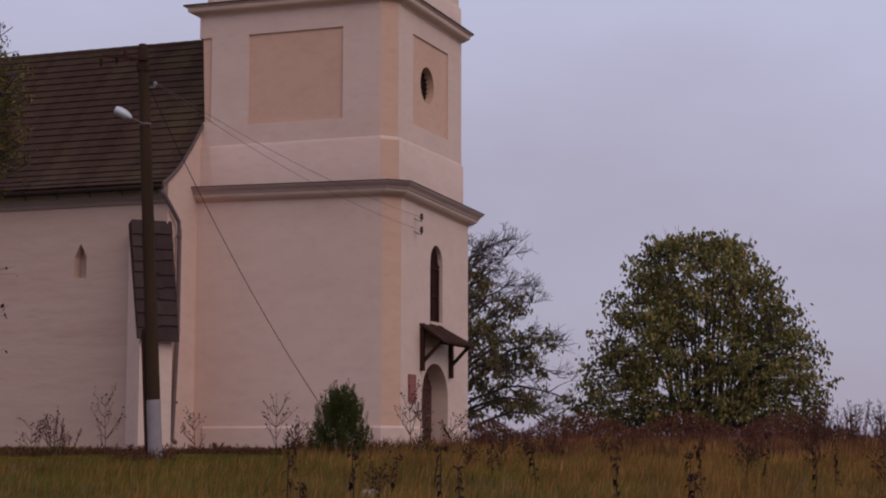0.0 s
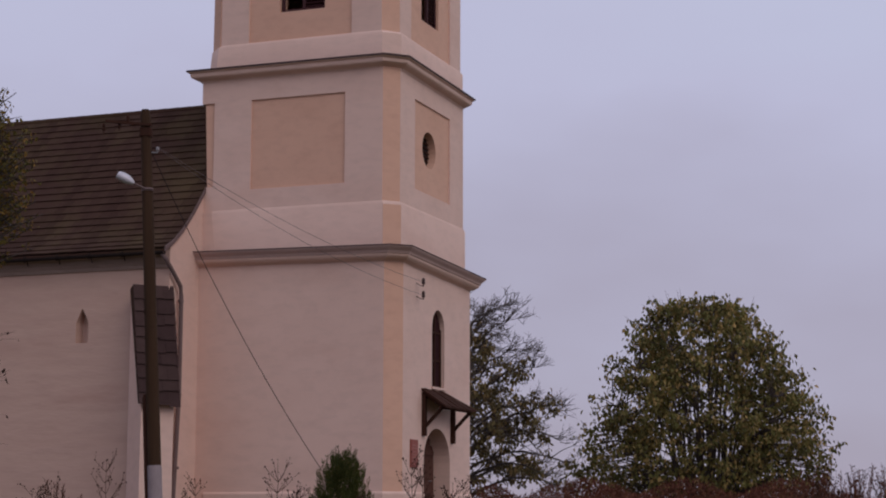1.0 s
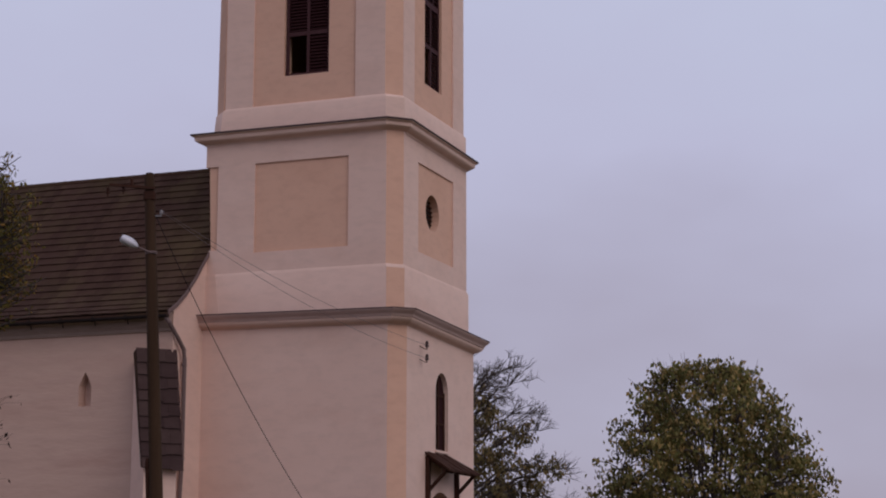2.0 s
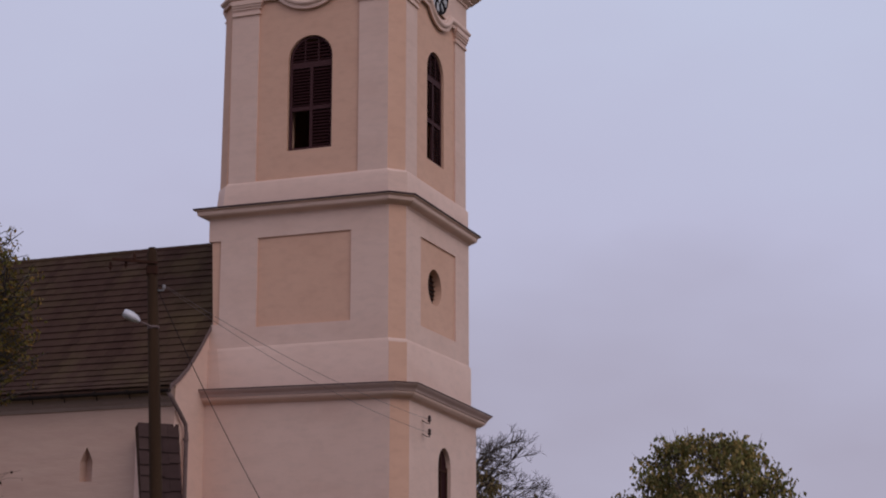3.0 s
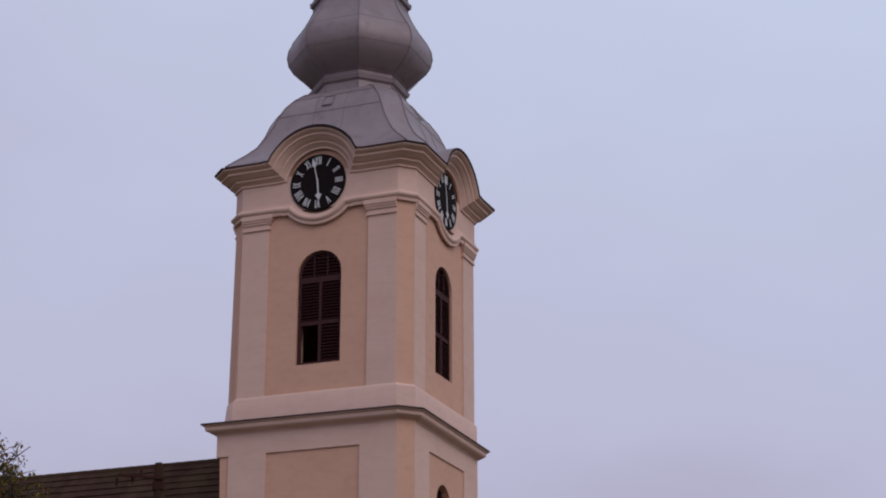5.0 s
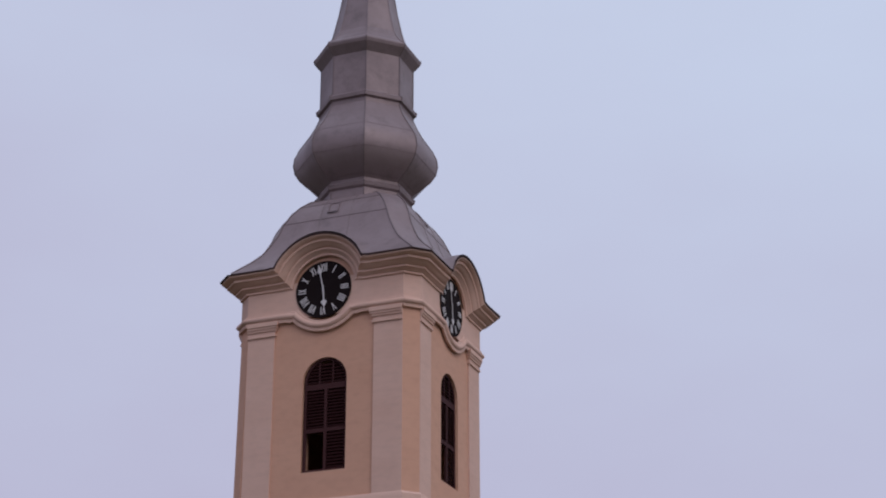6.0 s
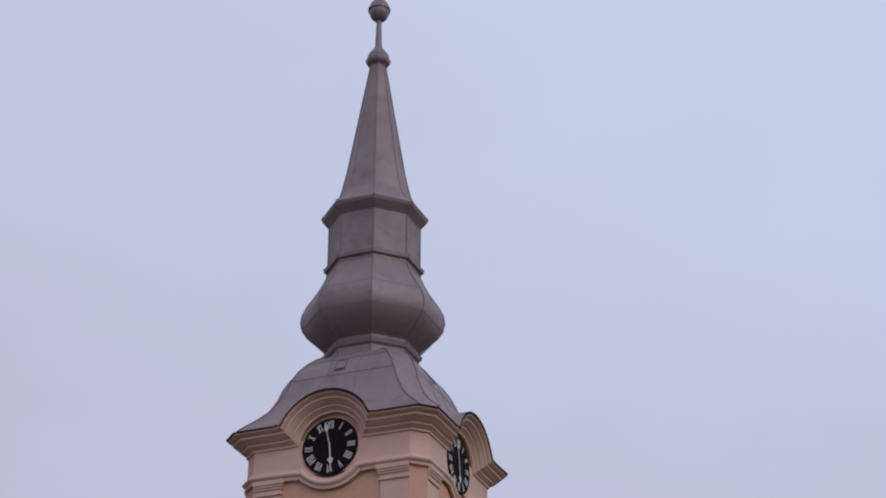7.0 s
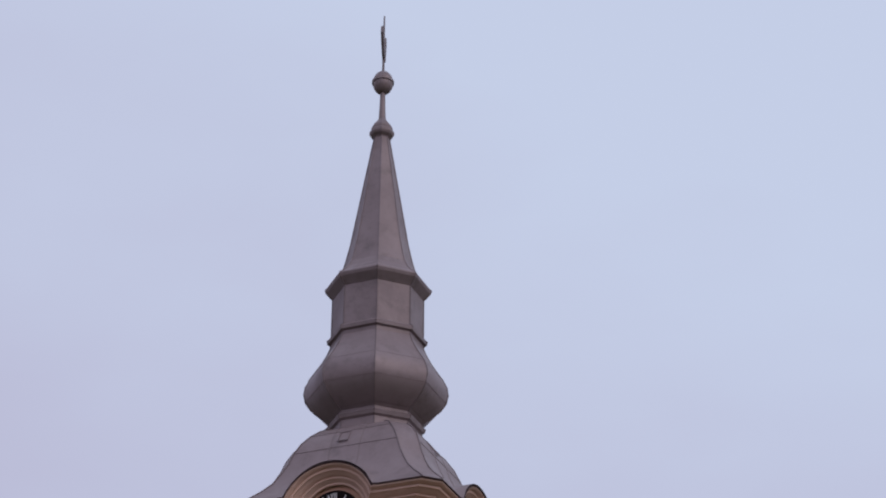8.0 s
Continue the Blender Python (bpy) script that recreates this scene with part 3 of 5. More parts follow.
rows = rows[:6] + [(0.36, 37.82), (0.40, 37.83), (0.40, 37.92), (0.36, 37.93)] + rows[8:]
loft(bm, [[(SX + r * math.cos(math.tau * k / 20), SY + r * math.sin(math.tau * k / 20), z) for k in range(20)] for r, z in rows])
cpart("finial_ball", bm, METAL, None, "", True)

# weathercock seen edge-on
bm = bmesh.new()
tube(bm, [(SX, SY, 38.25), (SX, SY, 39.2), (SX, SY, 40.85)], [0.05, 0.04, 0.03], 8)
cock = cpart("weathercock", bm, SEAM, None, "dark metal weathercock on a rod")
bm = bmesh.new()
outline = [(-0.55, 39.35), (-0.28, 39.05), (0.05, 38.85), (0.32, 39.0), (0.46, 39.45), (0.58, 39.95), (0.44, 40.2), (0.32, 39.95), (0.18, 39.6), (-0.1, 39.5), (-0.3, 39.75), (-0.62, 39.95), (-0.75, 39.6)]
d = Vector((-0.31, 0.95, 0)).normalized()
s = Vector((d.y, -d.x, 0)) * 0.045
lo = [bm.verts.new(d * u - s + Vector((0, 0, z))) for u, z in outline]
hi = [bm.verts.new(d * u + s + Vector((0, 0, z))) for u, z in outline]
bm.faces.new(lo), bm.faces.new(hi[::-1])
for i in range(len(lo)):
    j = (i + 1) % len(lo)
    bm.faces.new((lo[i], lo[j], hi[j], hi[i]))
for v in bm.verts:
    v.co += Vector((SX, SY, 0))
cpart("rooster", bm, SEAM, cock)

# west front: door, lancet window, round window, canopy, sign, insulators
door = tagged(new("door"), "brown plank door set deep in an arched doorway")
door.parent = church
for i in range(7):
    bm = bmesh.new()
    u0 = -1.08 + i * 2.05 / 7
    u1 = u0 + 2.05 / 7 - 0.012
    um = (u0 + u1) / 2
    zt = 1.68 + 0.94 * math.sqrt(max(0.02, 1 - ((um + 0.06) / 1.05) ** 2)) - 0.02
    fbox(bm, 1, H1, u0, u1, -0.4, zt - BASE, -0.55, -0.50)
    part("plank", bm, DOOR, door)
for z in (0.5, 1.7):
    bm = bmesh.new()
    fbox(bm, 1, H1, -1.03, 0.87, z, z + 0.12, -0.50, -0.46)
    part("rail", bm, DOOR, door)
bm = bmesh.new()
tube(bm, [at(1, H1, 0.57, 0.95, -0.50), at(1, H1, 0.57, 0.95, -0.40), at(1, H1, 0.44, 0.95, -0.40)], 0.015, 6)
part("door_handle", bm, STEEL, door)

lancet = tagged(new("lancet_window"), "tall narrow arched window with dark glass")
lancet.parent = church
bm = bmesh.new()
pts = arch(-0.48, 0.52, 3.79, 5.45, 0.58)
lo = [bm.verts.new(at(1, H1, u, z - BASE, -0.17)) for u, z in pts]
hi = [bm.verts.new(at(1, H1, u, z - BASE, -0.14)) for u, z in pts]
bm.faces.new(lo), bm.faces.new(hi[::-1])
part("pane", bm, SHUTTER, lancet)
bm = bmesh.new()
for u0, u1, z0, z1 in ((-0.48, -0.42, 3.79, 5.5), (0.46, 0.52, 3.79, 5.5), (-0.02, 0.06, 3.79, 6.0), (-0.42, 0.46, 3.79, 3.86), (-0.42, 0.46, 4.55, 4.60), (-0.42, 0.46, 5.35, 5.42)):
    fbox(bm, 1, H1, u0, u1, z0 - BASE, z1 - BASE, -0.14, -0.10)
part("frame", bm, TIMBER, lancet)
bm = bmesh.new()
fbox(bm, 1, H1, -0.52, 0.56, 3.73 - BASE, 3.80 - BASE, -0.3, 0.04)
part("window_sill", bm, PALE, lancet)

ocu = tagged(new("round_window"), "round louvred window in the peach panel")
ocu.parent = church
bm = bmesh.new()
lo = [at(1, H2, -0.20 + 0.54 * math.cos(math.tau * i / 24), 10.70 - BASE + 0.54 * math.sin(math.tau * i / 24), -0.32) for i in range(24)]
hi = [at(1, H2, -0.20 + 0.54 * math.cos(math.tau * i / 24), 10.70 - BASE + 0.54 * math.sin(math.tau * i / 24), -0.29) for i in range(24)]
loft(bm, [lo, hi])
part("pane", bm, DARK, ocu)
for i in range(7):
    z = 10.30 + i * 0.13
    w = math.sqrt(max(0.01, 0.53 ** 2 - (z - 10.70) ** 2))
    bm = bmesh.new()
    fbox(bm, 1, H2, -0.20 - w, -0.20 + w, z - BASE, z + 0.035 - BASE, -0.29, -0.25)
    part("slat", bm, TIMBER, ocu)

canopy = tagged(new("door_canopy"), "dark timber lean-to canopy over the doorway")
canopy.parent = church
ZC = -BASE
PROJ = 0.62
for u in (-1.20, 1.10):
    bm = bmesh.new()
    fbox(bm, 1, H1, u - 0.075, u + 0.075, (2.36 if u < 0 else 2.24) + ZC, (3.56 if u < 0 else 3.34) + ZC, 0.0, 0.11)
    part("wall_post", bm, TIMBER, canopy)
    bm = bmesh.new()
    tube(bm, [at(1, H1, u, 2.62 + ZC, 0.08), at(1, H1, u, 3.12 + ZC, PROJ - 0.05)], 0.055, 4)
    part("brace", bm, TIMBER, canopy)
    bm = bmesh.new()
    tube(bm, [at(1, H1, min(u, 0.42), 3.58 + ZC, 0.03), at(1, H1, u, 3.16 + ZC, PROJ + 0.02)], 0.055, 4)
    part("rafter", bm, TIMBER, canopy)
bm = bmesh.new()
tube(bm, [at(1, H1, -1.30, 3.16 + ZC, PROJ - 0.05), at(1, H1, 1.24, 3.16 + ZC, PROJ - 0.05)], 0.055, 4)
part("purlin", bm, TIMBER, canopy)
for i in range(9):
    bm = bmesh.new()
    u0, u1 = -1.34 + i * 0.29, -1.34 + (i + 1) * 0.29 - 0.012
    vs = [bm.verts.new(at(1, H1, u if o else -1.30 + (u + 1.34) * 0.72, z + ZC, o)) for u in (u0, u1) for o, z in ((0.0, 3.64 + 0.02 * (i % 3 == 1)), (PROJ + 0.12, 3.14 - 0.02 * (i % 2)), (PROJ + 0.12, 3.20 - 0.02 * (i % 2)), (0.0, 3.70 + 0.02 * (i % 3 == 1)))]
    for q in ((0, 1, 2, 3), (7, 6, 5, 4), (0, 4, 5, 1), (1, 5, 6, 2), (2, 6, 7, 3), (3, 7, 4, 0)):
        bm.faces.new([vs[j] for j in q])
    part("roof_board", bm, TIMBER, canopy)

sign = tagged(new("wall_sign"), "narrow upright red-brown sign board on the church wall", "sign")
sign.matrix_world = church.matrix_world
bm = bmesh.new()
fbox(bm, 1, H1, -2.16, -1.64, 1.47 - BASE, 2.23 - BASE, 0.005, 0.045)
part("board", bm, SIGN, sign)
for i, (w, z) in enumerate(((0.16, 2.06), (0.2, 1.98), (0.12, 1.88), (0.2, 1.80), (0.15, 1.72), (0.18, 1.62))):
    bm = bmesh.new()
    fbox(bm, 1, H1, -1.90 - w, -1.90 + w, z - BASE, z + 0.03 - BASE, 0.045, 0.05)
    part("text_bar", bm, MARK, sign)

# ---------------------------------------------------------------- nave
NX0, NX1, NY = -24.0, -3.02, 4.80
ROOF = [(0.0, 12.62), (1.0, 11.53), (2.0, 10.44), (2.93, 9.42), (3.6, 8.66), (4.2, 8.06), (4.7, 7.68), (5.18, 7.41)]


def roof_at(d):
    for (a, za), (b, zb) in zip(ROOF, ROOF[1:]):
        if d <= b:
            return za + (zb - za) * (d - a) / (b - a)
    return ROOF[-1][1]


bm = bmesh.new()     # south wall with the pointed slit
sl = [(-5.97, 4.93), (-5.57, 4.93), (-5.57, 5.50), (-5.66, 5.70), (-5.77, 5.90), (-5.88, 5.70), (-5.97, 5.50)]
uc = -5.77
polys = [[(NX0, -0.8), (uc, -0.8), (uc, 4.93), sl[0], sl[6], sl[5], sl[4], (uc, 7.45), (NX0, 7.45)], [(uc, -0.8), (NX1, -0.8), (NX1, 7.45), (uc, 7.45), sl[4], sl[3], sl[2], sl[1], (uc, 4.93)]]
for pl in polys:
    a = [bm.verts.new((u, -NY, z)) for u, z in pl]
    b = [bm.verts.new((u + (0.0 if abs(u - uc) > 0.3 else (uc - u) * 0.45), -NY + 0.7, z)) for u, z in pl]
    bm.faces.new(a), bm.faces.new(b[::-1])
    for i in range(len(pl)):
        j = (i + 1) % len(pl)
        if abs(pl[i][0] - uc) > 1e-6 or abs(pl[j][0] - uc) > 1e-6:
            bm.faces.new((a[i], a[j], b[j], b[i]))
cpart("nave_wall", bm, OLD)
bm = bmesh.new()
box(bm, -6.2, -5.4, -NY + 0.30, -NY + 0.36, 4.7, 6.1)
cpart("slit_window", bm, OLD, None, "blocked slit window niche")
bm = bmesh.new()
box(bm, NX0, NX1, NY - 0.7, NY, -0.8, 7.45)
cpart("nave_wall", bm, OLD)
for x0, x1 in ((NX1 - 0.6, NX1), (NX0, NX0 + 0.6)):
    bm = bmesh.new()
    ys = [-NY + 0.002, -3.6, -2.93, -2.0, -1.0, 0.0, 1.0, 2.0, 2.93, 3.6, NY - 0.002]
    loft(bm, [[(x, -NY + 0.002, -0.8), (x, NY - 0.002, -0.8)] + [(x, y, roof_at(abs(y)) - 0.12) for y in ys[::-1]] for x in (x0, x1 + 0.003)])
    cpart("gable_wall", bm, PALE)
bm = bmesh.new()     # eaves cornice, the overhang's shade put into its colour
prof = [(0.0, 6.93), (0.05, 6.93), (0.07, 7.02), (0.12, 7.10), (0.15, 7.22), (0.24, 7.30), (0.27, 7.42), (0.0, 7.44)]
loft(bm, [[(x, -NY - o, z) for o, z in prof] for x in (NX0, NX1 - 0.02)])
cpart("eaves_cornice", bm, EAVES_SHADE)
bm = bmesh.new()
pr = [(d, z) for d, z in ROOF]
rows = []
for x in (NX0 - 0.2, NX1 + 0.03):
    rows.append([(x, -d, z) for d, z in pr[::-1]] + [(x, d, z) for d, z in pr[1:]] + [(x, d, z - 0.10) for d, z in pr[:0:-1]] + [(x, 0, pr[0][1] - 0.12)] + [(x, -d, z - 0.10) for d, z in pr[1:]])
loft(bm, rows)
nave_roof = cpart("nave_roof", bm, TILE, None, "steep dark brown tiled nave roof")
# courses of flat tiles
rng = random.Random(4)
length = [0.0]
for (a, za), (b, zb) in zip(ROOF, ROOF[1:]):
    length.append(length[-1] + math.hypot(b - a, za - zb))


def down(s):
    for i in range(len(ROOF) - 1):
        if s <= length[i + 1] + 1e-9:
            k = (s - length[i]) / (length[i + 1] - length[i])
            return ROOF[i][0] + (ROOF[i + 1][0] - ROOF[i][0]) * k, ROOF[i][1] + (ROOF[i + 1][1] - ROOF[i][1]) * k
    return ROOF[-1]


COURSES = 22
stp = length[-1] / COURSES
for side in (-1, 1):
    for i in range(COURSES):
        bm = bmesh.new()
        (d0, z0), (d1, z1) = down(i * stp), down(min((i + 1.12) * stp, length[-1]))
        nrm = Vector((0, side * (z0 - z1), d1 - d0)).normalized()
        x = -24.2 + (0.15 if i % 2 else 0.0)
        while x < NX1 + 0.02:
            w = 0.30 if side < 0 and x > -12.5 else 1.2
            x1 = min(x + w - 0.0015, NX1 + 0.035)
            lift = 0.045 + rng.uniform(-0.005, 0.007)
            sag = rng.uniform(-0.005, 0.005)
            q = []
            for t in (0.0, 0.025):
                for xx, d, z, o in ((x, d0, z0, 0.008), (x1, d0, z0, 0.008), (x1, d1, z1 + sag, lift), (x, d1, z1 + sag, lift)):
                    q.append(bm.verts.new(Vector((xx, side * d, z)) + nrm * (o + t)))
            for f4 in ((3, 2, 1, 0), (4, 5, 6, 7), (0, 1, 5, 4), (1, 2, 6, 5), (2, 3, 7, 6), (3, 0, 4, 7)):
                bm.faces.new([q[j] for j in f4])
            x += w
        tagged(cpart("tile_course", bm, TILE, nave_roof), kind="stuff")
for i in range(40):
    bm = bmesh.new()
    x = NX1 - 0.0 - i * 0.42
    tube(bm, [(x, 0, 12.60), (x - 0.44, 0, 12.598)], [0.115, 0.109], 10)
    cpart("ridge_tile", bm, TILE, nave_roof)
bm = bmesh.new()     # verge board down the gable
for side in (-1,):
    pts = [(d, z) for d, z in ROOF[2:]]
    loft(bm, [[(x, side * d, z + dz) for x, dz in ((NX1 + 0.035, 0.06), (NX1 + 0.07, 0.06), (NX1 + 0.07, -0.07), (NX1 + 0.035, -0.07))] for d, z in pts])
cpart("verge_board", bm, PIPE, nave_roof)
# gutter with brackets, and the downpipe
gutter = tagged(new("gutter"), "dark half-round eaves gutter")
gutter.parent = church
bm = bmesh.new()
n = 8
loft(bm, [[(x, -5.21 + 0.085 * math.cos(math.pi + math.pi * k / n), 7.335 + 0.085 * math.sin(math.pi + math.pi * k / n) - BASE) for k in range(n + 1)] + [(x, -5.21 + 0.07 * math.cos(-math.pi * k / n), 7.335 + 0.07 * math.sin(-math.pi * k / n) - BASE) for k in range(n + 1)] for x in (NX0, NX1 + 0.05)])
part("channel", bm, GUTTER, gutter)
for i in range(16):
    bm = bmesh.new()
    x = -4.3 - i * 1.05
    tube(bm, [(x, -5.14, 7.40 - BASE), (x, -5.30, 7.35 - BASE), (x, -5.23, 7.23 - BASE), (x, -5.11, 7.29 - BASE), (x, -5.05, 7.15 - BASE)], 0.018, 5)
    part("bracket", bm, GUTTER, gutter)
pipe = tagged(new("downpipe"), "brown-grey rain downpipe with elbow")
pipe.parent = church
bm = bmesh.new()
tube(bm, [(NX1 - 0.05, -5.19, 7.29 - BASE), (NX1 + 0.05, -5.12, 7.14 - BASE), (NX1 + 0.12, -4.75, 6.75 - BASE), (NX1 + 0.14, -4.42, 6.45 - BASE), (NX1 + 0.14, -4.36, 6.2 - BASE), (NX1 + 0.14, -4.36, 3.4 - BASE)], 0.06, 10)
part("upper_pipe", bm, PIPE, pipe)
bm = bmesh.new()
tube(bm, [(NX1 + 0.14, -4.36, 3.45 - BASE), (NX1 + 0.06, -4.42, 0.55 - BASE), (NX1 + 0.08, -4.44, 0.42 - BASE), (NX1 + 0.22, -4.5, 0.33 - BASE)], 0.062, 10)
part("lower_pipe", bm, PIPE, pipe)
for z in (6.0, 3.4, 1.4):
    bm = bmesh.new()
    tube(bm, [(NX1 + 0.14 - (0.03 if z < 2 else 0), -4.38, z - BASE), (NX1 + 0.14 - (0.03 if z < 2 else 0), -4.38, z + 0.07 - BASE)], 0.08, 10)
    part("collar", bm, PIPE, pipe)

# diagonal buttress with a steep tiled cap
buttress = tagged(new("buttress"), "plastered corner buttress with a steep dark tiled cap")
buttress.parent = church
buttress.matrix_local = pose(NX1 - 0.29, -NY - 0.33, -BASE, 0, 0, 45)
BW = 0.55
bm = bmesh.new()
loft(bm, [[(-BW + 0.10, y, z) for y, z in ((0.7, -0.8), (-0.66, -0.8), (-0.66, 3.2), (0.08, 6.0), (0.7, 6.2))], [(BW - 0.10, y, z) for y, z in ((0.7, -0.8), (-0.66, -0.8), (-0.66, 3.2), (0.08, 6.0), (0.7, 6.2))]])
part("body", bm, PALE, buttress)
bm = bmesh.new()
TOP, LOW = Vector((0, 0.10, 6.42)), Vector((0, -0.84, 3.10))
loft(bm, [[(x, y, z) for y, z in ((TOP.y, TOP.z), (LOW.y, LOW.z), (LOW.y + 0.12, LOW.z), (TOP.y + 0.35, TOP.z - 0.1))] for x in (-BW, BW)])
cap = part("cap", bm, TILE, buttress)
for r in range(9):
    k0, k1 = r / 9, (r + 1.1) / 9
    for c in range(4):
        bm = bmesh.new()
        off = 0.15 if r % 2 else 0.0
        x0 = max(-BW - 0.02, -BW - 0.02 + c * 0.41 - off)
        x1 = min(BW + 0.02, -BW - 0.02 + (c + 1) * 0.41 - off - 0.004)
        if x1 - x0 < 0.05:
            continue
        a, b = TOP.lerp(LOW, k0), TOP.lerp(LOW, min(k1, 1.02) + 0.012 * math.sin(3.7 * r + 5.1 * c))
        vs = [bm.verts.new(v) for t in (0.0, 0.028) for v in ((x0, a.y - 0.01 - t, a.z), (x1, a.y - 0.01 - t, a.z), (x1, b.y - 0.06 - t, b.z), (x0, b.y - 0.06 - t, b.z))]
        for q in ((0, 1, 2, 3), (7, 6, 5, 4), (0, 4, 5, 1), (1, 5, 6, 2), (2, 6, 7, 3), (3, 7, 4, 0)):
            bm.faces.new([vs[j] for j in q])
        part("tile", bm, CAPTILE, cap)

# ---------------------------------------------------------------- ground
bm = bmesh.new()
xs = [-3000, -1200, -400, -150, -80] + [-50 + 2.0 * i for i in range(51)] + [80, 150, 400, 1200, 3000]
ys = [-200, -60, -20] + [-8 + 2.0 * i for i in range(60)] + [118, 140, 170, 220, 300, 420, 600, 1000, 2000, 4500]
grid = [[bm.verts.new((x, y, ground_z(x, y))) for x in xs] for y in ys]
for r0, r1 in zip(grid, grid[1:]):
    for i in range(len(xs) - 1):
        bm.faces.new((r0[i], r0[i + 1], r1[i + 1], r1[i]))
tagged(part("ground", bm, SOIL, None, "grassy hillside meadow in late autumn", True), category="ground", kind="structure")

# ---------------------------------------------------------------- utility pole
PB, PT = Vector((-6.84, 43.46, 0)), Vector((-7.36, 43.38, EYE + 9.98))
PB.z = ground_z(PB.x, PB.y) - 0.3


def on_pole(z):
    return PB.lerp(PT, (EYE + z - PB.z) / (PT.z - PB.z))


NEAR = 0.932


def nearer(p):
    return Vector((p.x * NEAR, p.y * NEAR, EYE + (p.z - EYE) * NEAR))


pole = tagged(new("utility_pole"), "leaning dark wooden utility pole with whitewashed foot", "utility pole")
pole.location = (PB.x * NEAR, PB.y * NEAR, ground_z(PB.x * NEAR, PB.y * NEAR))
POFF = Matrix.Translation(-pole.location)


def ppart(name, bm, mat, parent=None, label="", smooth=False):
    for v in bm.verts:
        v.co = POFF @ nearer(v.co)
    return part(name, bm, mat, parent or pole, label, smooth)


bm = bmesh.new()
tube(bm, [on_pole(-0.7), on_pole(2.5), on_pole(6), on_pole(9.8), on_pole(9.98)], [0.165, 0.16, 0.145, 0.125, 0.09], 14)
shaft = ppart("shaft", bm, POLE, None, "", True)
bm = bmesh.new()
tube(bm, [on_pole(-0.7), on_pole(1.25), on_pole(1.31)], [0.172, 0.170, 0.166], 14)
ppart("whitewash", bm, LIME, shaft, "worn whitewashed foot", True)
bm = bmesh.new()
o = Vector((-0.19, 0.05, 0))
tube(bm, [on_pole(-0.7) + o, on_pole(2.9) + o * 1.0, on_pole(3.0) + o], [0.07, 0.07, 0.05], 8)
ppart("stub_post", bm, TIMBER)
# lamp
A0, A1 = on_pole(7.98) + Vector((0, -0.14, 0)), on_pole(8.10) + Vector((-0.30, -0.25, 0))
bm = bmesh.new()
tube(bm, [A0 + Vector((0.16, 0.0, 0.0)), A0, A1], 0.02, 8)
arm = ppart("lamp_arm", bm, PIPE)
bm = bmesh.new()
tube(bm, [on_pole(7.95), on_pole(8.02)], 0.145, 14)
ppart("clamp", bm, PIPE, arm)
bm = bmesh.new()
ax = (Vector((-0.50, -0.1, 0.25))).normalized()
rows = []
up = Vector((0, 0, 1))
sd = ax.cross(up).normalized()
upv = sd.cross(ax).normalized()
for s, w, hgt in ((-0.02, 0.04, 0.04), (0.01, 0.07, 0.06), (0.08, 0.11, 0.10), (0.19, 0.14, 0.13), (0.31, 0.15, 0.13), (0.40, 0.135, 0.11), (0.43, 0.11, 0.09)):
    rows.append([A1 + ax * s + sd * (w * math.cos(math.tau * k / 14)) + upv * (hgt * math.sin(math.tau * k / 14) * (1.0 if math.sin(math.tau * k / 14) > 0 else 0.75)) for k in range(14)])
loft(bm, rows)
head = ppart("lamp_head", bm, LAMP, None, "pale elongated street lamp head", True)
bm = bmesh.new()
loft(bm, [[A1 + ax * s + sd * (w * math.cos(math.tau * k / 12)) - upv * (0.05 + dz) for k in range(12)] for s, w, dz in ((0.3, 0.10, 0.0), (0.3, 0.09, 0.05), (0.32, 0.06, 0.075))])
ppart("lamp_bowl", bm, CERAMIC, head)
# crossarm and insulators
C0 = on_pole(9.58)
bm = bmesh.new()
box(bm, -0.95, 0.16, -0.03, 0.03, -0.03, 0.03, Matrix.Translation(C0 + Vector((0, -0.15, 0.0))) @ pose(0, 0, 0, 0, 3, 8))
ppart("crossarm", bm, TIMBER)


def insulator(p, r=0.055, tall=1.0):
    bm = bmesh.new()
    prof = ((0.3, -0.02), (0.3, 0.04), (0.9, 0.05), (1.0, 0.09), (0.6, 0.11), (0.85, 0.14), (0.7, 0.2), (0.3, 0.22))
    loft(bm, [[p + Vector((r * a * math.cos(math.tau * k / 10), r * a * math.sin(math.tau * k / 10), z * tall)) for k in range(10)] for a, z in prof])
    return bm


for dx, dz in ((-1.0, -0.20), (-0.62, -0.14), (-0.42, 0.02)):
    ppart("insulator", insulator(C0 + Vector((dx, -0.15, dz)), 0.045), TIMBER)
INS = on_pole(8.92) + Vector((0.28, -0.05, 0))
ppart("insulator", insulator(INS, 0.05, 0.55), CERAMIC, None, "white porcelain insulator")
bm = bmesh.new()
tube(bm, [on_pole(8.9), INS + Vector((0, 0, -0.02))], 0.02, 6)
ppart("insulator_pin", bm, STEEL)
bm = bmesh.new()
box(bm, -0.14, 0.14, -0.14, 0.14, -0.12, 0.12, Matrix.Translation(on_pole(9.4)), 0.03)
ppart("pole_band", bm, TIMBER)

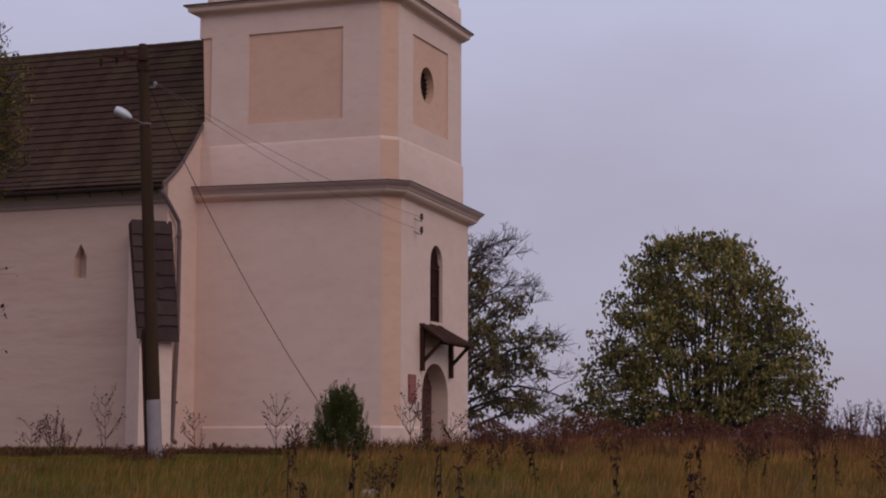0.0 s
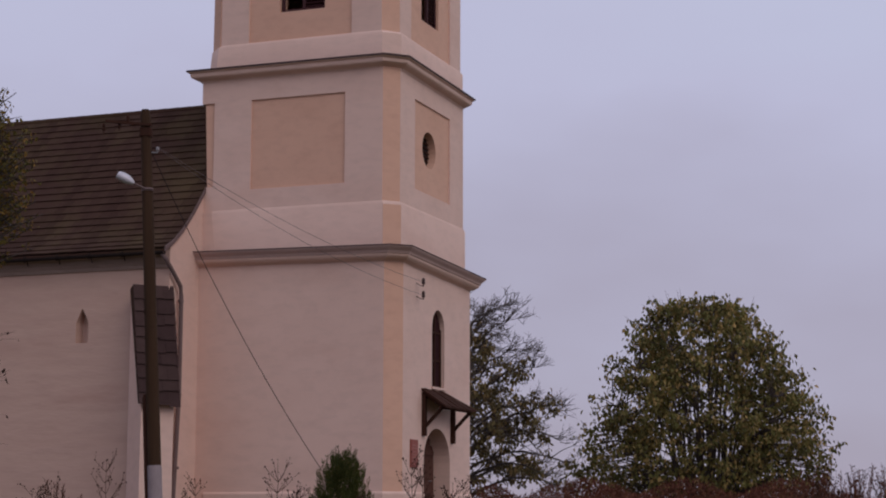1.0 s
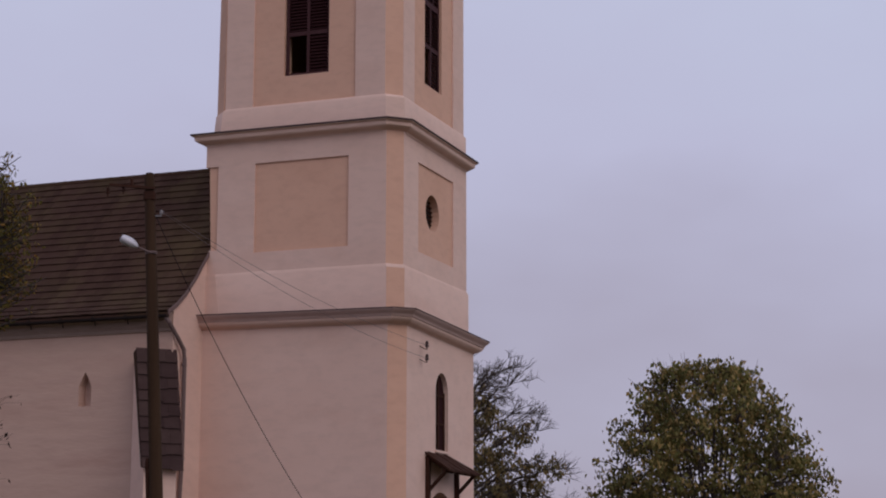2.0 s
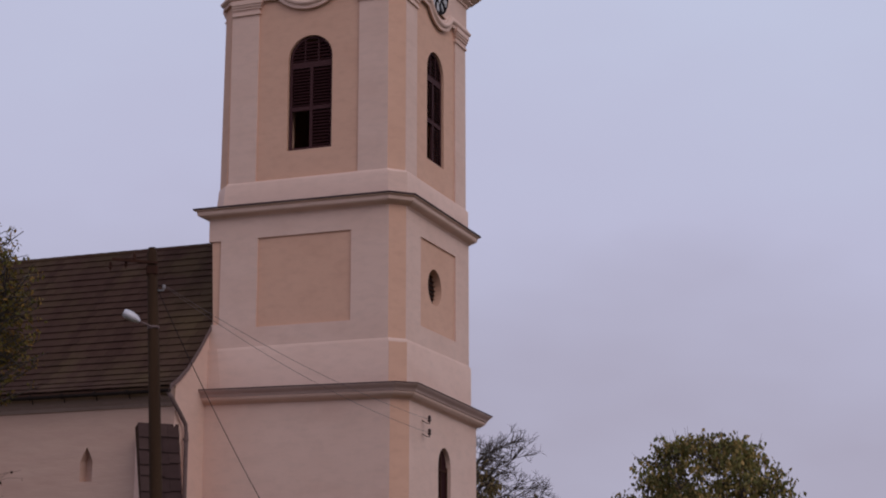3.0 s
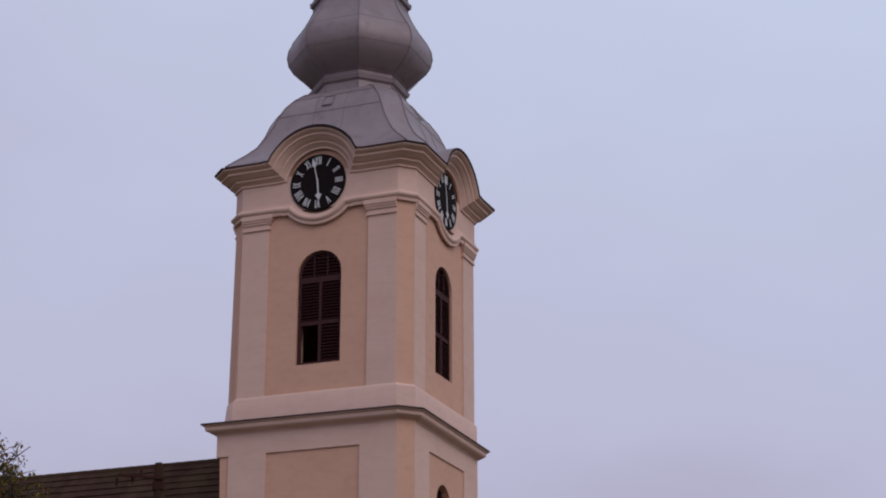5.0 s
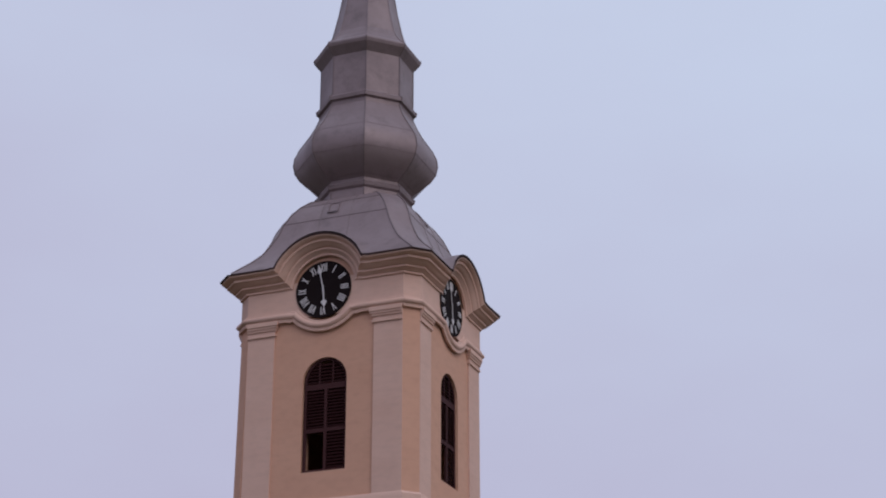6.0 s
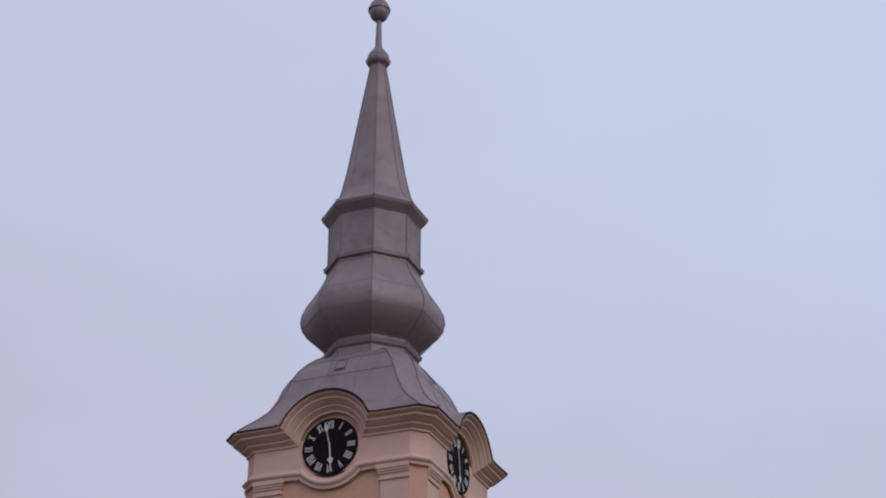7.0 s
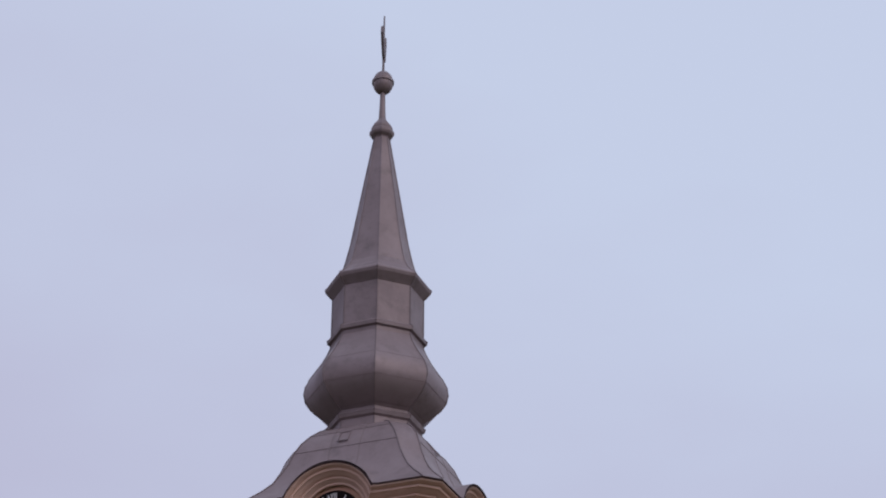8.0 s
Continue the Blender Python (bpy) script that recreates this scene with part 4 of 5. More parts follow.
# wires
cw = church.matrix_world
for k, (u, z) in enumerate(((-1.73, 6.62), (-1.73, 6.25))):
    p = cw @ Vector(at(1, H1, u, z - BASE, 0.22))
    ins = tagged(new("wall_insulator"), "small dark wall insulator on a bracket", "insulator", "wall insulators")
    ins.matrix_world = Matrix.Translation(p)
    part("cup", insulator(Vector((0, 0, -0.1)), 0.055), FLASH, ins)
    bm = bmesh.new()
    q = cw @ Vector(at(1, H1, u, z - BASE, -0.02)) - p
    tube(bm, [q, q * 0.3 + Vector((0, 0, -0.1)), (0, 0, -0.1)], 0.012, 6)
    part("bracket", bm, FLASH, ins)
    a = nearer(INS + Vector((0, 0, 0.12 - 0.03 * k)))
    bm = bmesh.new()
    tube(bm, [a.lerp(p, i / 24) - Vector((0, 0, 0.25 * 4 * (i / 24) * (1 - i / 24) * (1.0 + 0.3 * k))) for i in range(25)], 0.0055, 5)
    tagged(part("service_wire", bm, WIRE, None, "thin service wire from pole to church"), category="wire", group="service wires")
S0 = nearer(on_pole(8.95) + Vector((0.12, -0.05, 0)))
S1 = Vector((-2.12, 45.4, ground_z(-2.12, 45.4)))
bm = bmesh.new()
tube(bm, [S0.lerp(S1, i / 24) - Vector((0, 0, 0.55 * 4 * (i / 24) * (1 - i / 24))) for i in range(25)], 0.0085, 6)
tagged(part("stay_cable", bm, CABLE, None, "slack dark cable from the pole to the ground"), category="cable")

# ---------------------------------------------------------------- plants
def foliage_mat(name, base, other, third, rough=0.7, trans=0.25, low=0.7, high=1.35):
    """Leaf colours that change from leaf to leaf, with a little light let through."""
    m = bpy.data.materials.new(name)
    m.use_nodes = True
    nt = m.node_tree
    b = nt.nodes["Principled BSDF"]
    g = nt.nodes.new("ShaderNodeNewGeometry")
    r = nt.nodes.new("ShaderNodeValToRGB")
    e = r.color_ramp.elements
    e[0].color, e[1].color = (*base, 1), (*third, 1)
    k = e.new(0.6)
    k.color = (*other, 1)
    nt.links.new(g.outputs["Random Per Island"], r.inputs[0])
    tc = nt.nodes.new("ShaderNodeTexCoord")
    n = nt.nodes.new("ShaderNodeTexNoise")
    n.inputs["Scale"].default_value, n.inputs["Detail"].default_value = 0.7, 4
    nt.links.new(tc.outputs["Object"], n.inputs["Vector"])
    h = nt.nodes.new("ShaderNodeHueSaturation")
    mr = nt.nodes.new("ShaderNodeMapRange")
    mr.inputs[1].default_value, mr.inputs[2].default_value, mr.inputs[3].default_value, mr.inputs[4].default_value = 0.3, 0.7, low, high
    nt.links.new(n.outputs["Fac"], mr.inputs[0])
    nt.links.new(mr.outputs[0], h.inputs["Value"])
    nt.links.new(r.outputs[0], h.inputs["Color"])
    nt.links.new(h.outputs[0], b.inputs["Base Color"])
    b.inputs["Roughness"].default_value = rough
    b.inputs["Specular IOR Level"].default_value = 0.2
    tr = nt.nodes.new("ShaderNodeBsdfTranslucent")
    nt.links.new(h.outputs[0], tr.inputs["Color"])
    mx = nt.nodes.new("ShaderNodeMixShader")
    mx.inputs[0].default_value = trans
    nt.links.new(b.outputs[0], mx.inputs[1])
    nt.links.new(tr.outputs[0], mx.inputs[2])
    nt.links.new(mx.outputs[0], nt.nodes["Material Output"].inputs[0])
    return m


LEAF_A = foliage_mat("autumn_green_leaves", (0.088, 0.086, 0.026), (0.142, 0.118, 0.036), (0.33, 0.215, 0.080), low=0.6, high=1.6)
LEAF_B = foliage_mat("thin_olive_leaves", (0.105, 0.085, 0.036), (0.165, 0.120, 0.050), (0.26, 0.16, 0.066))
LEAF_C = foliage_mat("yellowing_leaves", (0.085, 0.080, 0.020), (0.15, 0.105, 0.022), (0.26, 0.13, 0.03))
NEEDLE = foliage_mat("dark_evergreen", (0.034, 0.044, 0.010), (0.054, 0.062, 0.013), (0.11, 0.092, 0.020), 0.7, 0.1)
GRASS_DRY = foliage_mat("dry_meadow_grass", (0.142, 0.068, 0.018), (0.215, 0.099, 0.027), (0.34, 0.160, 0.055), 0.85, 0.2, 0.55, 1.6)
GRASS_GREEN = foliage_mat("green_meadow_grass", (0.080, 0.070, 0.010), (0.125, 0.096, 0.016), (0.22, 0.135, 0.032), 0.85, 0.2, 0.55, 1.6)
BRUSH = foliage_mat("reddish_brush", (0.078, 0.027, 0.018), (0.120, 0.040, 0.026), (0.17, 0.070, 0.038), 0.85, 0.15)
DEAD = material("dead_stalk", (0.060, 0.028, 0.020), 0.95, tint=(0.040, 0.020, 0.015), scale=10, spec=0.1)
HUSK = material("curled_dead_leaf", (0.042, 0.020, 0.014), 0.9, tint=(0.028, 0.015, 0.011), scale=14, spec=0.1)


def leaf_cloud(name, pts, dirs, size, mat, parent, seed, ratio=0.55, fold=0.25, label=""):
    """Many small folded leaves in one mesh: a point, a hanging direction and a size each."""
    rg = np.random.default_rng(seed)
    n = len(pts)
    p, d = np.asarray(pts, float), np.asarray(dirs, float)
    d /= np.linalg.norm(d, axis=1)[:, None] + 1e-9
    r = rg.normal(size=(n, 3))
    side = np.cross(d, r)
    side /= np.linalg.norm(side, axis=1)[:, None] + 1e-9
    up = np.cross(side, d)
    ln = size * rg.uniform(0.6, 1.3, n)[:, None]
    w = ln * ratio * rg.uniform(0.7, 1.2, n)[:, None]
    mid = p + d * ln * 0.45
    v = np.stack([p, mid + side * w * 0.5 + up * w * fold, p + d * ln, mid - side * w * 0.5 + up * w * fold], 1).reshape(-1, 3)
    f = np.arange(n)[:, None] * 4
    tri = np.concatenate([f + [0, 1, 2], f + [0, 2, 3]], 1).reshape(-1, 3)
    me = bpy.data.meshes.new(name)
    me.from_pydata(v.tolist(), [], tri.tolist())
    me.materials.append(mat)
    ob = new(name, me)
    ob.parent = parent
    return tagged(ob, label)


def bend(a, b, sag, n, rg, wob=0.05):
    """A slightly crooked line from a to b."""
    d = (b - a).length
    out = []
    for i in range(n + 1):
        k = i / n
        q = a.lerp(b, k) + Vector((0, 0, sag * d * 4 * k * (1 - k)))
        if 0 < i < n:
            q += Vector((rg.uniform(-1, 1), rg.uniform(-1, 1), rg.uniform(-1, 1))) * wob * d * 0.3
        out.append(q)
    return out


def broadleaf(label, base, stems, inside, limbs, twigs, leaves, leaf, mat, seed, r0=0.12, bare=0.0, spread=1.0, trunk_top=None, upright=1.0):
    """A tree of crooked stems; inside(rg) gives places in the crown, which limbs reach for."""
    rg = random.Random(seed)
    tree = tagged(new("tree"), label, "tree")
    tree.location = base
    low = Vector((0, 0, -0.3))
    wood = bmesh.new()
    fork = low
    if trunk_top:
        fork = Vector(trunk_top)
        tube(wood, bend(low, fork, 0, 5, rg, 0.04), [r0 * (1.25 - 0.09 * i) for i in range(6)], 9)
        part("trunk", wood, BARK, tree, "", True)
        wood = bmesh.new()
    lines = []
    for _ in range(stems):
        tip = inside(rg)
        tip.x, tip.y = tip.x * upright, tip.y * upright
        a = fork + Vector((rg.uniform(-0.35, 0.35), rg.uniform(-0.35, 0.35), 0)) * (0.3 if trunk_top else 2.6)
        tip = a.lerp(tip, 0.82)
        ln = bend(a, tip, 0.06, 7, rg, 0.05)
        q = r0 * rg.uniform(0.5, 0.9)
        tube(wood, ln, [q * (1 - 0.105 * i) for i in range(8)], 6)
        part("limb" if trunk_top else "stem", wood, BARK, tree, "", True)
        wood = bmesh.new()
        lines.append((ln, q))
    wood.free()
    fine = bmesh.new()
    pts, dirs = [], []
    for _ in range(limbs):
        tgt = inside(rg)
        ln, q = min(rg.sample(lines, min(4, len(lines))), key=lambda l: min((p - tgt).length for p in l[0]))
        start = min(ln[1:], key=lambda p: (p - tgt).length + max(0, p.z - tgt.z + 0.75 * math.hypot(p.x - tgt.x, p.y - tgt.y)) * 1.6)
        br = bend(start, tgt, 0.05, 4, rg, 0.08)
        tube(fine, br, [q * 0.25, q * 0.2, q * 0.15, q * 0.1, q * 0.06], 4, False)
        naked = rg.random() < bare * (1.6 if tgt.z > 6.0 else 0.6)
        for _ in range(twigs):
            k = rg.uniform(0.35, 1.0)
            s = br[min(3, int(k * 4))].lerp(br[min(4, int(k * 4) + 1)], (k * 4) % 1)
            out = (s - Vector((0, 0, s.z * 0.6))).normalized()
            e = s + (out * 0.5 + Vector((rg.uniform(-1, 1), rg.uniform(-1, 1), rg.uniform(-0.5, 0.9)))).normalized() * rg.uniform(0.25, 0.75) * spread
            tw = bend(s, e, 0.04, 2, rg, 0.1)
            tube(fine, tw, [q * 0.09, q * 0.06, q * 0.03], 3, False)
            if naked:
                continue
            for _ in range(leaves):
                j = rg.uniform(0.1, 1.0)
                p = s.lerp(e, j) + Vector((rg.gauss(0, 0.07), rg.gauss(0, 0.07), rg.gauss(0, 0.05))) * spread
                pts.append(p)
                dirs.append((rg.uniform(-0.8, 0.8) + out.x * 0.4, rg.uniform(-0.8, 0.8) + out.y * 0.4, rg.uniform(-1.1, 0.15)))
    tagged(part("twig_mass", fine, BARK, tree), kind="stuff")
    leaf_cloud("crown", pts, dirs, leaf, mat, tree, seed)
    return tree


def dome(cx, cy, cz, rx, ry, rz, floor, inner=0.3, bulge=0.12):
    """Places in a dome-shaped crown, denser towards its skin, with bulges."""
    def pick(rg):
        while True:
            v = Vector((rg.gauss(0, 1), rg.gauss(0, 1), rg.gauss(0, 1))).normalized()
            k = rg.uniform(inner, 1.0) ** 0.5
            k *= 1 + bulge * noise.noise(v * 2.3 + Vector((cx, cy, 1)))
            q = Vector((cx + v.x * rx * k, cy + v.y * ry * k, cz + v.z * rz * k))
            if q.z > floor + 0.5 * noise.noise(v * 3):
                return q
    return pick


def along(table, z):
    """A width read from (height, width) steps."""
    for (a, wa), (b, wb) in zip(table, table[1:]):
        if z <= b:
            return wa + (wb - wa) * max(0.0, (z - a) / (b - a))
    return table[-1][1]


def hang_leaves(rg, c, size, n, pts, dirs, flat=0.7):
    """A clump of drooping leaves round c."""
    for _ in range(n):
        v = Vector((rg.gauss(0, 1), rg.gauss(0, 1), rg.gauss(0, flat)))
        pts.append(c + v * size * 0.55)
        dirs.append((rg.uniform(-0.7, 0.7), rg.uniform(-0.7, 0.7), rg.uniform(-1.5, -0.2)))


def clump_tree(label, base, outline, stems, clumps, leaf, mat, seed):
    """A broad tree of many upright stems that fan out from one foot, with leaves in hanging clumps near its skin."""
    rg = random.Random(seed)
    tree = tagged(new("tree"), label, "tree")
    tree.location = base
    top = outline[-1][0]
    lines = []
    for i in range(stems):
        a = i * 2.39996 + rg.uniform(-0.3, 0.3)
        k = math.sqrt((i + 0.5) / stems)
        foot = Vector((math.cos(a) * 1.15 * k, math.sin(a) * 0.8 * k, -0.25))
        zt = top * (0.97 - 0.45 * k ** 2.5) + rg.uniform(-0.3, 0.3)
        reach = along(outline, min(zt, top)) * (0.25 + 0.62 * k)
        tip = Vector((math.cos(a) * reach, math.sin(a) * reach * 0.85, zt))
        ln = []
        for j in range(10):
            t = j / 9
            q = foot.lerp(tip, t)
            out = t ** (1.2 + 0.5 * k)
            q.x, q.y = foot.x + (tip.x - foot.x) * out, foot.y + (tip.y - foot.y) * out
            ln.append(q + Vector((rg.uniform(-1, 1), rg.uniform(-1, 1), 0)) * 0.06 * (0 < j < 9))
        r = rg.uniform(0.06, 0.115) * (1.25 - 0.5 * k)
        bm = bmesh.new()
        tube(bm, ln, [r * (1 - 0.095 * j) for j in range(10)], 6)
        part("stem", bm, BARK, tree, "", True)
        lines.append((ln, r))
    fine = bmesh.new()
    pts, dirs = [], []
    made = 0
    while made < clumps:
        z = rg.uniform(outline[0][0], top)
        r = along(outline, z)
        if rg.random() > 0.2 + 0.8 * r / 5.3:
            continue
        a = rg.uniform(0, math.tau)
        k = math.sqrt(rg.uniform(0.12, 1.0)) * (1 + 0.09 * noise.noise(Vector((math.cos(a) * 2.2, math.sin(a) * 2.2, z * 0.8 + seed))))
        c = Vector((r * k * math.cos(a), r * k * math.sin(a) * 0.85, z))
        thin = abs(c.x + 0.5) < 1.35 and 0.3 < z < 4.6
        if thin and rg.random() < 0.40:
            continue
        if noise.noise(c * 1.1 + Vector((seed, 3, 1))) < -0.08 and rg.random() < 0.75:
            continue
        made += 1
        start = min((p for ln, q in lines for p in ln[2:]), key=lambda p: (p - c).length + max(0.0, p.z - c.z + 0.2) * 1.5)
        br = [start, start.lerp(c, 0.55) + Vector((0, 0, 0.10 * (c - start).length)), c]
        tube(fine, br, [0.026, 0.018, 0.008], 4, False)
        hang_leaves(rg, c, rg.uniform(0.24, 0.46), rg.randint(12, 24), pts, dirs, 0.75)
        if k > 0.93 and rg.random() < 0.5:      # a shoot that stands out of the skin with a few leaves
            e = c + Vector((math.cos(a) * rg.uniform(0.1, 0.5), 0, rg.uniform(0.1, 0.6)))
            tube(fine, [c, e], [0.010, 0.005], 3, False)
            for _ in range(3):
                pts.append(c.lerp(e, rg.uniform(0.5, 1.0)))
                dirs.append((rg.uniform(-1, 1), rg.uniform(-1, 1), -0.8))
    for _ in range(26):      # bare shoots over the top
        x, y = rg.uniform(-2.2, 2.2), rg.uniform(-1.5, 1.5)
        p = Vector((x, y, top - 0.35 - 0.07 * x * x))
        e = p + Vector((x * 0.12 + rg.uniform(-0.12, 0.12), 0, rg.uniform(0.4, 0.95)))
        tube(fine, [p, e], [0.012, 0.005], 3, False)
        if rg.random() < 0.5:
            hang_leaves(rg, p.lerp(e, 0.85), 0.10, 3, pts, dirs)
    tagged(part("twig_mass", fine, BARK, tree), kind="stuff")
    leaf_cloud("crown", pts, dirs, leaf, mat, tree, seed, 0.62)
    return tree


def limbed_tree(label, base, outline, limbs, leaf, mat, seed, bough=None):
    """A tree with one trunk, long limbs that sink lower down, leaves in loose tiers and bare twigs at the ends."""
    rg = random.Random(seed)
    tree = tagged(new("tree"), label, "tree")
    tree.location = base
    top = outline[-1][0]
    axis = [Vector((0.10 * math.sin(1.7 * j), 0.1 * math.cos(j), -0.3 + (top - 0.6) * j / 9)) for j in range(10)]
    bm = bmesh.new()
    tube(bm, axis, [0.27 - 0.026 * j for j in range(10)], 9)
    part("trunk", bm, BARK, tree, "", True)
    fine = bmesh.new()
    pts, dirs = [], []

    def twig_fan(p, d, n, long):
        for _ in range(n):
            e = p + (d + Vector((rg.gauss(0, 0.45), rg.gauss(0, 0.45), rg.gauss(0.1, 0.4)))).normalized() * long * rg.uniform(0.5, 1.1)
            m = p.lerp(e, 0.55) + Vector((0, 0, -0.05 * long))
            tube(fine, [p, m, e], [0.015, 0.011, 0.006], 3, False)
            for _ in range(2):
                f = m.lerp(e, rg.uniform(0, 0.7))
                tube(fine, [f, f + (d * 0.6 + Vector((rg.gauss(0, 0.6), rg.gauss(0, 0.6), rg.gauss(0.3, 0.5)))).normalized() * long * 0.45], [0.009, 0.005], 3, False)

    for i in range(limbs):
        k = (i + 0.5) / limbs
        a = i * 2.39996 + rg.uniform(-0.25, 0.25)
        z0 = 0.9 + (top - 2.2) * k
        rise = -0.10 + 1.05 * k + rg.uniform(-0.15, 0.15)
        reach = along(outline, min(top, z0 + 0.5)) * rg.uniform(0.8, 1.05)
        if bough and i == bough[0]:
            a, z0, rise, reach = bough[1:]
        d = Vector((math.cos(a), math.sin(a), 0))
        s0 = axis[max(0, min(9, int(round((z0 + 0.3) / (top - 0.6) * 9))))].copy()
        s0.z = z0
        ln = [s0 + d * reach * t + Vector((0, 0, reach * (rise * t + 0.16 * math.sin(math.pi * t)))) + Vector((rg.gauss(0, 0.05), rg.gauss(0, 0.05), rg.gauss(0, 0.06))) * (t > 0) for t in [j / 7 for j in range(8)]]
        r = (0.125 if bough and i == bough[0] else 0.095 - 0.045 * k)
        bm = bmesh.new()
        tube(bm, ln, [r * (1 - 0.115 * j) for j in range(8)], 6)
        part("limb", bm, BARK, tree, "", True)
        for _ in range(int(10 + 8 * (1 - k))):
            t = rg.uniform(0.18, 0.97)
            p = ln[min(6, int(t * 7))].lerp(ln[min(6, int(t * 7)) + 1], (t * 7) % 1)
            sd = rg.choice((-1, 1)) * rg.uniform(0.5, 1.2)
            q = Vector((d.x * math.cos(sd) - d.y * math.sin(sd), d.x * math.sin(sd) + d.y * math.cos(sd), rg.uniform(-0.75, 0.85) + 0.25 * k)).normalized()
            long = rg.uniform(0.5, 1.35) * (1.1 - 0.35 * k)
            e = p + q * long
            tube(fine, [p, p.lerp(e, 0.5) + Vector((0, 0, 0.06)), e], [0.028, 0.02, 0.010], 4, False)
            if rg.random() < 0.68 - 0.50 * max(0.0, (p.z - 5.2) / 3.5) - (0.35 if t > 0.85 else 0.0):
                for c in (0.45, 0.8, 1.0):
                    hang_leaves(rg, p.lerp(e, c) + Vector((0, 0, -0.08)), rg.uniform(0.26, 0.44), rg.randint(6, 11), pts, dirs, 0.6)
                if rg.random() < 0.3:
                    twig_fan(e, q, 2, 0.45)
            else:
                twig_fan(e, q, 4, 0.6)
        twig_fan(ln[-1], (d + Vector((0, 0, 0.3 + rise * 0.5))).normalized(), 7, 0.95)
    twig_fan(axis[-1], Vector((0, 0, 1)), 14, 0.9)
    tagged(part("twig_mass", fine, BARK, tree), kind="stuff")
    leaf_cloud("crown", pts, dirs, leaf, mat, tree, seed, 0.6)
    return tree


bx, by = 10.6, 74.3
clump_tree("broad round green tree turning yellow, many stems", (bx, by, ground_z(bx, by)), ((0.7, 4.5), (1.8, 4.95), (3.0, 5.2), (3.9, 4.95), (5.0, 4.45), (6.2, 3.85), (7.2, 3.3), (7.9, 2.75), (8.5, 1.9), (8.75, 1.2)), 34, 1260, 0.215, LEAF_A, 11)
bx, by = 0.95, 85.0
limbed_tree("half-bare olive tree behind the church tower", (bx, by, ground_z(bx, by)), ((0.0, 5.3), (2.0, 5.0), (4.5, 4.3), (6.5, 3.7), (8.0, 2.5), (9.4, 1.4), (10.2, 0.8)), 52, 0.235, LEAF_B, 23, (9, 0.1, 2.7, 0.62, 4.3))
bx, by = -9.6, 30.0
broadleaf("leafy tree with small yellow-green leaves", (bx, by, ground_z(bx, by)), 9, dome(0.0, 0, 6.1, 2.75, 2.4, 2.6, 4.9, 0.5), 520, 5, 9, 0.085, LEAF_C, 31, 0.16, 0.05, 0.6, (0.05, 0, 2.6))


def sapling(base, h, lean, seed, label):
    """A thin bare shoot with a few leaves left."""
    rg = random.Random(seed)
    ob = tagged(new("sapling"), label, "shrub")
    ob.location = base
    bm = bmesh.new()
    pts, dirs = [], []
    for _ in range(4):
        tip = Vector((lean + rg.uniform(-0.5, 0.5), rg.uniform(-0.4, 0.4), h * rg.uniform(0.75, 1.0)))
        ln = bend(Vector((0, 0, -0.1)), tip, 0.05, 5, rg, 0.05)
        tube(bm, ln, [0.02, 0.017, 0.014, 0.011, 0.007, 0.004], 5)
        for p in ln[2:]:
            for _ in range(4):
                e = p + Vector((rg.uniform(-0.1, 0.55), rg.uniform(-0.3, 0.3), rg.uniform(0.0, 0.4)))
                tube(bm, bend(p, e, 0.1, 2, rg, 0.1), [0.006, 0.004, 0.002], 3)
                if rg.random() < 0.6:
                    pts.append(e)
                    dirs.append((rg.uniform(-1, 1), rg.uniform(-1, 1), -1))
    part("stem", bm, BARK, ob)
    leaf_cloud("leaf_mass", pts, dirs, 0.10, HUSK, ob, seed)


sapling((-8.35, 31.0, ground_z(-8.35, 31)), 3.8, 0.25, 5, "bare thin shoots with a few dark leaves")


def juniper(base, w, h, seed):
    """A dense evergreen shrub with several pointed tops."""
    rg = random.Random(seed)
    ob = tagged(new("evergreen_shrub"), "small dense dark green evergreen shrub by the church", "shrub")
    ob.location = base
    pts, dirs = [], []
    for _ in range(330):
        a = rg.uniform(0, math.tau)
        k = rg.random()
        rad = 0.52 * w * (1 - k) ** 0.45 * min(1.0, 0.84 + 1.2 * k) * rg.uniform(0.35, 1.0)
        foot = Vector((rad * math.cos(a), rad * math.sin(a), h * 0.82 * k * rg.uniform(0.85, 1.0)))
        way = Vector((math.cos(a) * 0.45 * (1 - 0.6 * k), math.sin(a) * 0.45 * (1 - 0.6 * k), 1)).normalized()
        ln = rg.uniform(0.22, 0.44) + 0.25 * k * rg.random()
        for _ in range(60):
            t = rg.random()
            r = 0.085 * (1 - t) ** 0.7 * rg.uniform(0.3, 1)
            b = rg.uniform(0, math.tau)
            pts.append(foot + way * ln * t + Vector((r * math.cos(b), r * math.sin(b), 0)))
            dirs.append(way * 1.0 + Vector((math.cos(b) * 0.6, math.sin(b) * 0.6, 0.1)))
    bm = bmesh.new()
    for tx, ty in ((0, 0), (0.12, 0.05), (-0.1, 0.08), (0.05, -0.1)):
        tube(bm, [(tx * 0.4, ty * 0.4, -0.1), (tx * 1.6, ty * 1.6, h * 0.8)], [0.03, 0.006], 5)
    part("stem", bm, BARK, ob)
    leaf_cloud("foliage", pts, dirs, 0.075, NEEDLE, ob, seed, 0.24)


juniper((-2.46, 44.0, ground_z(-2.46, 44)), 1.56, 1.64, 3)


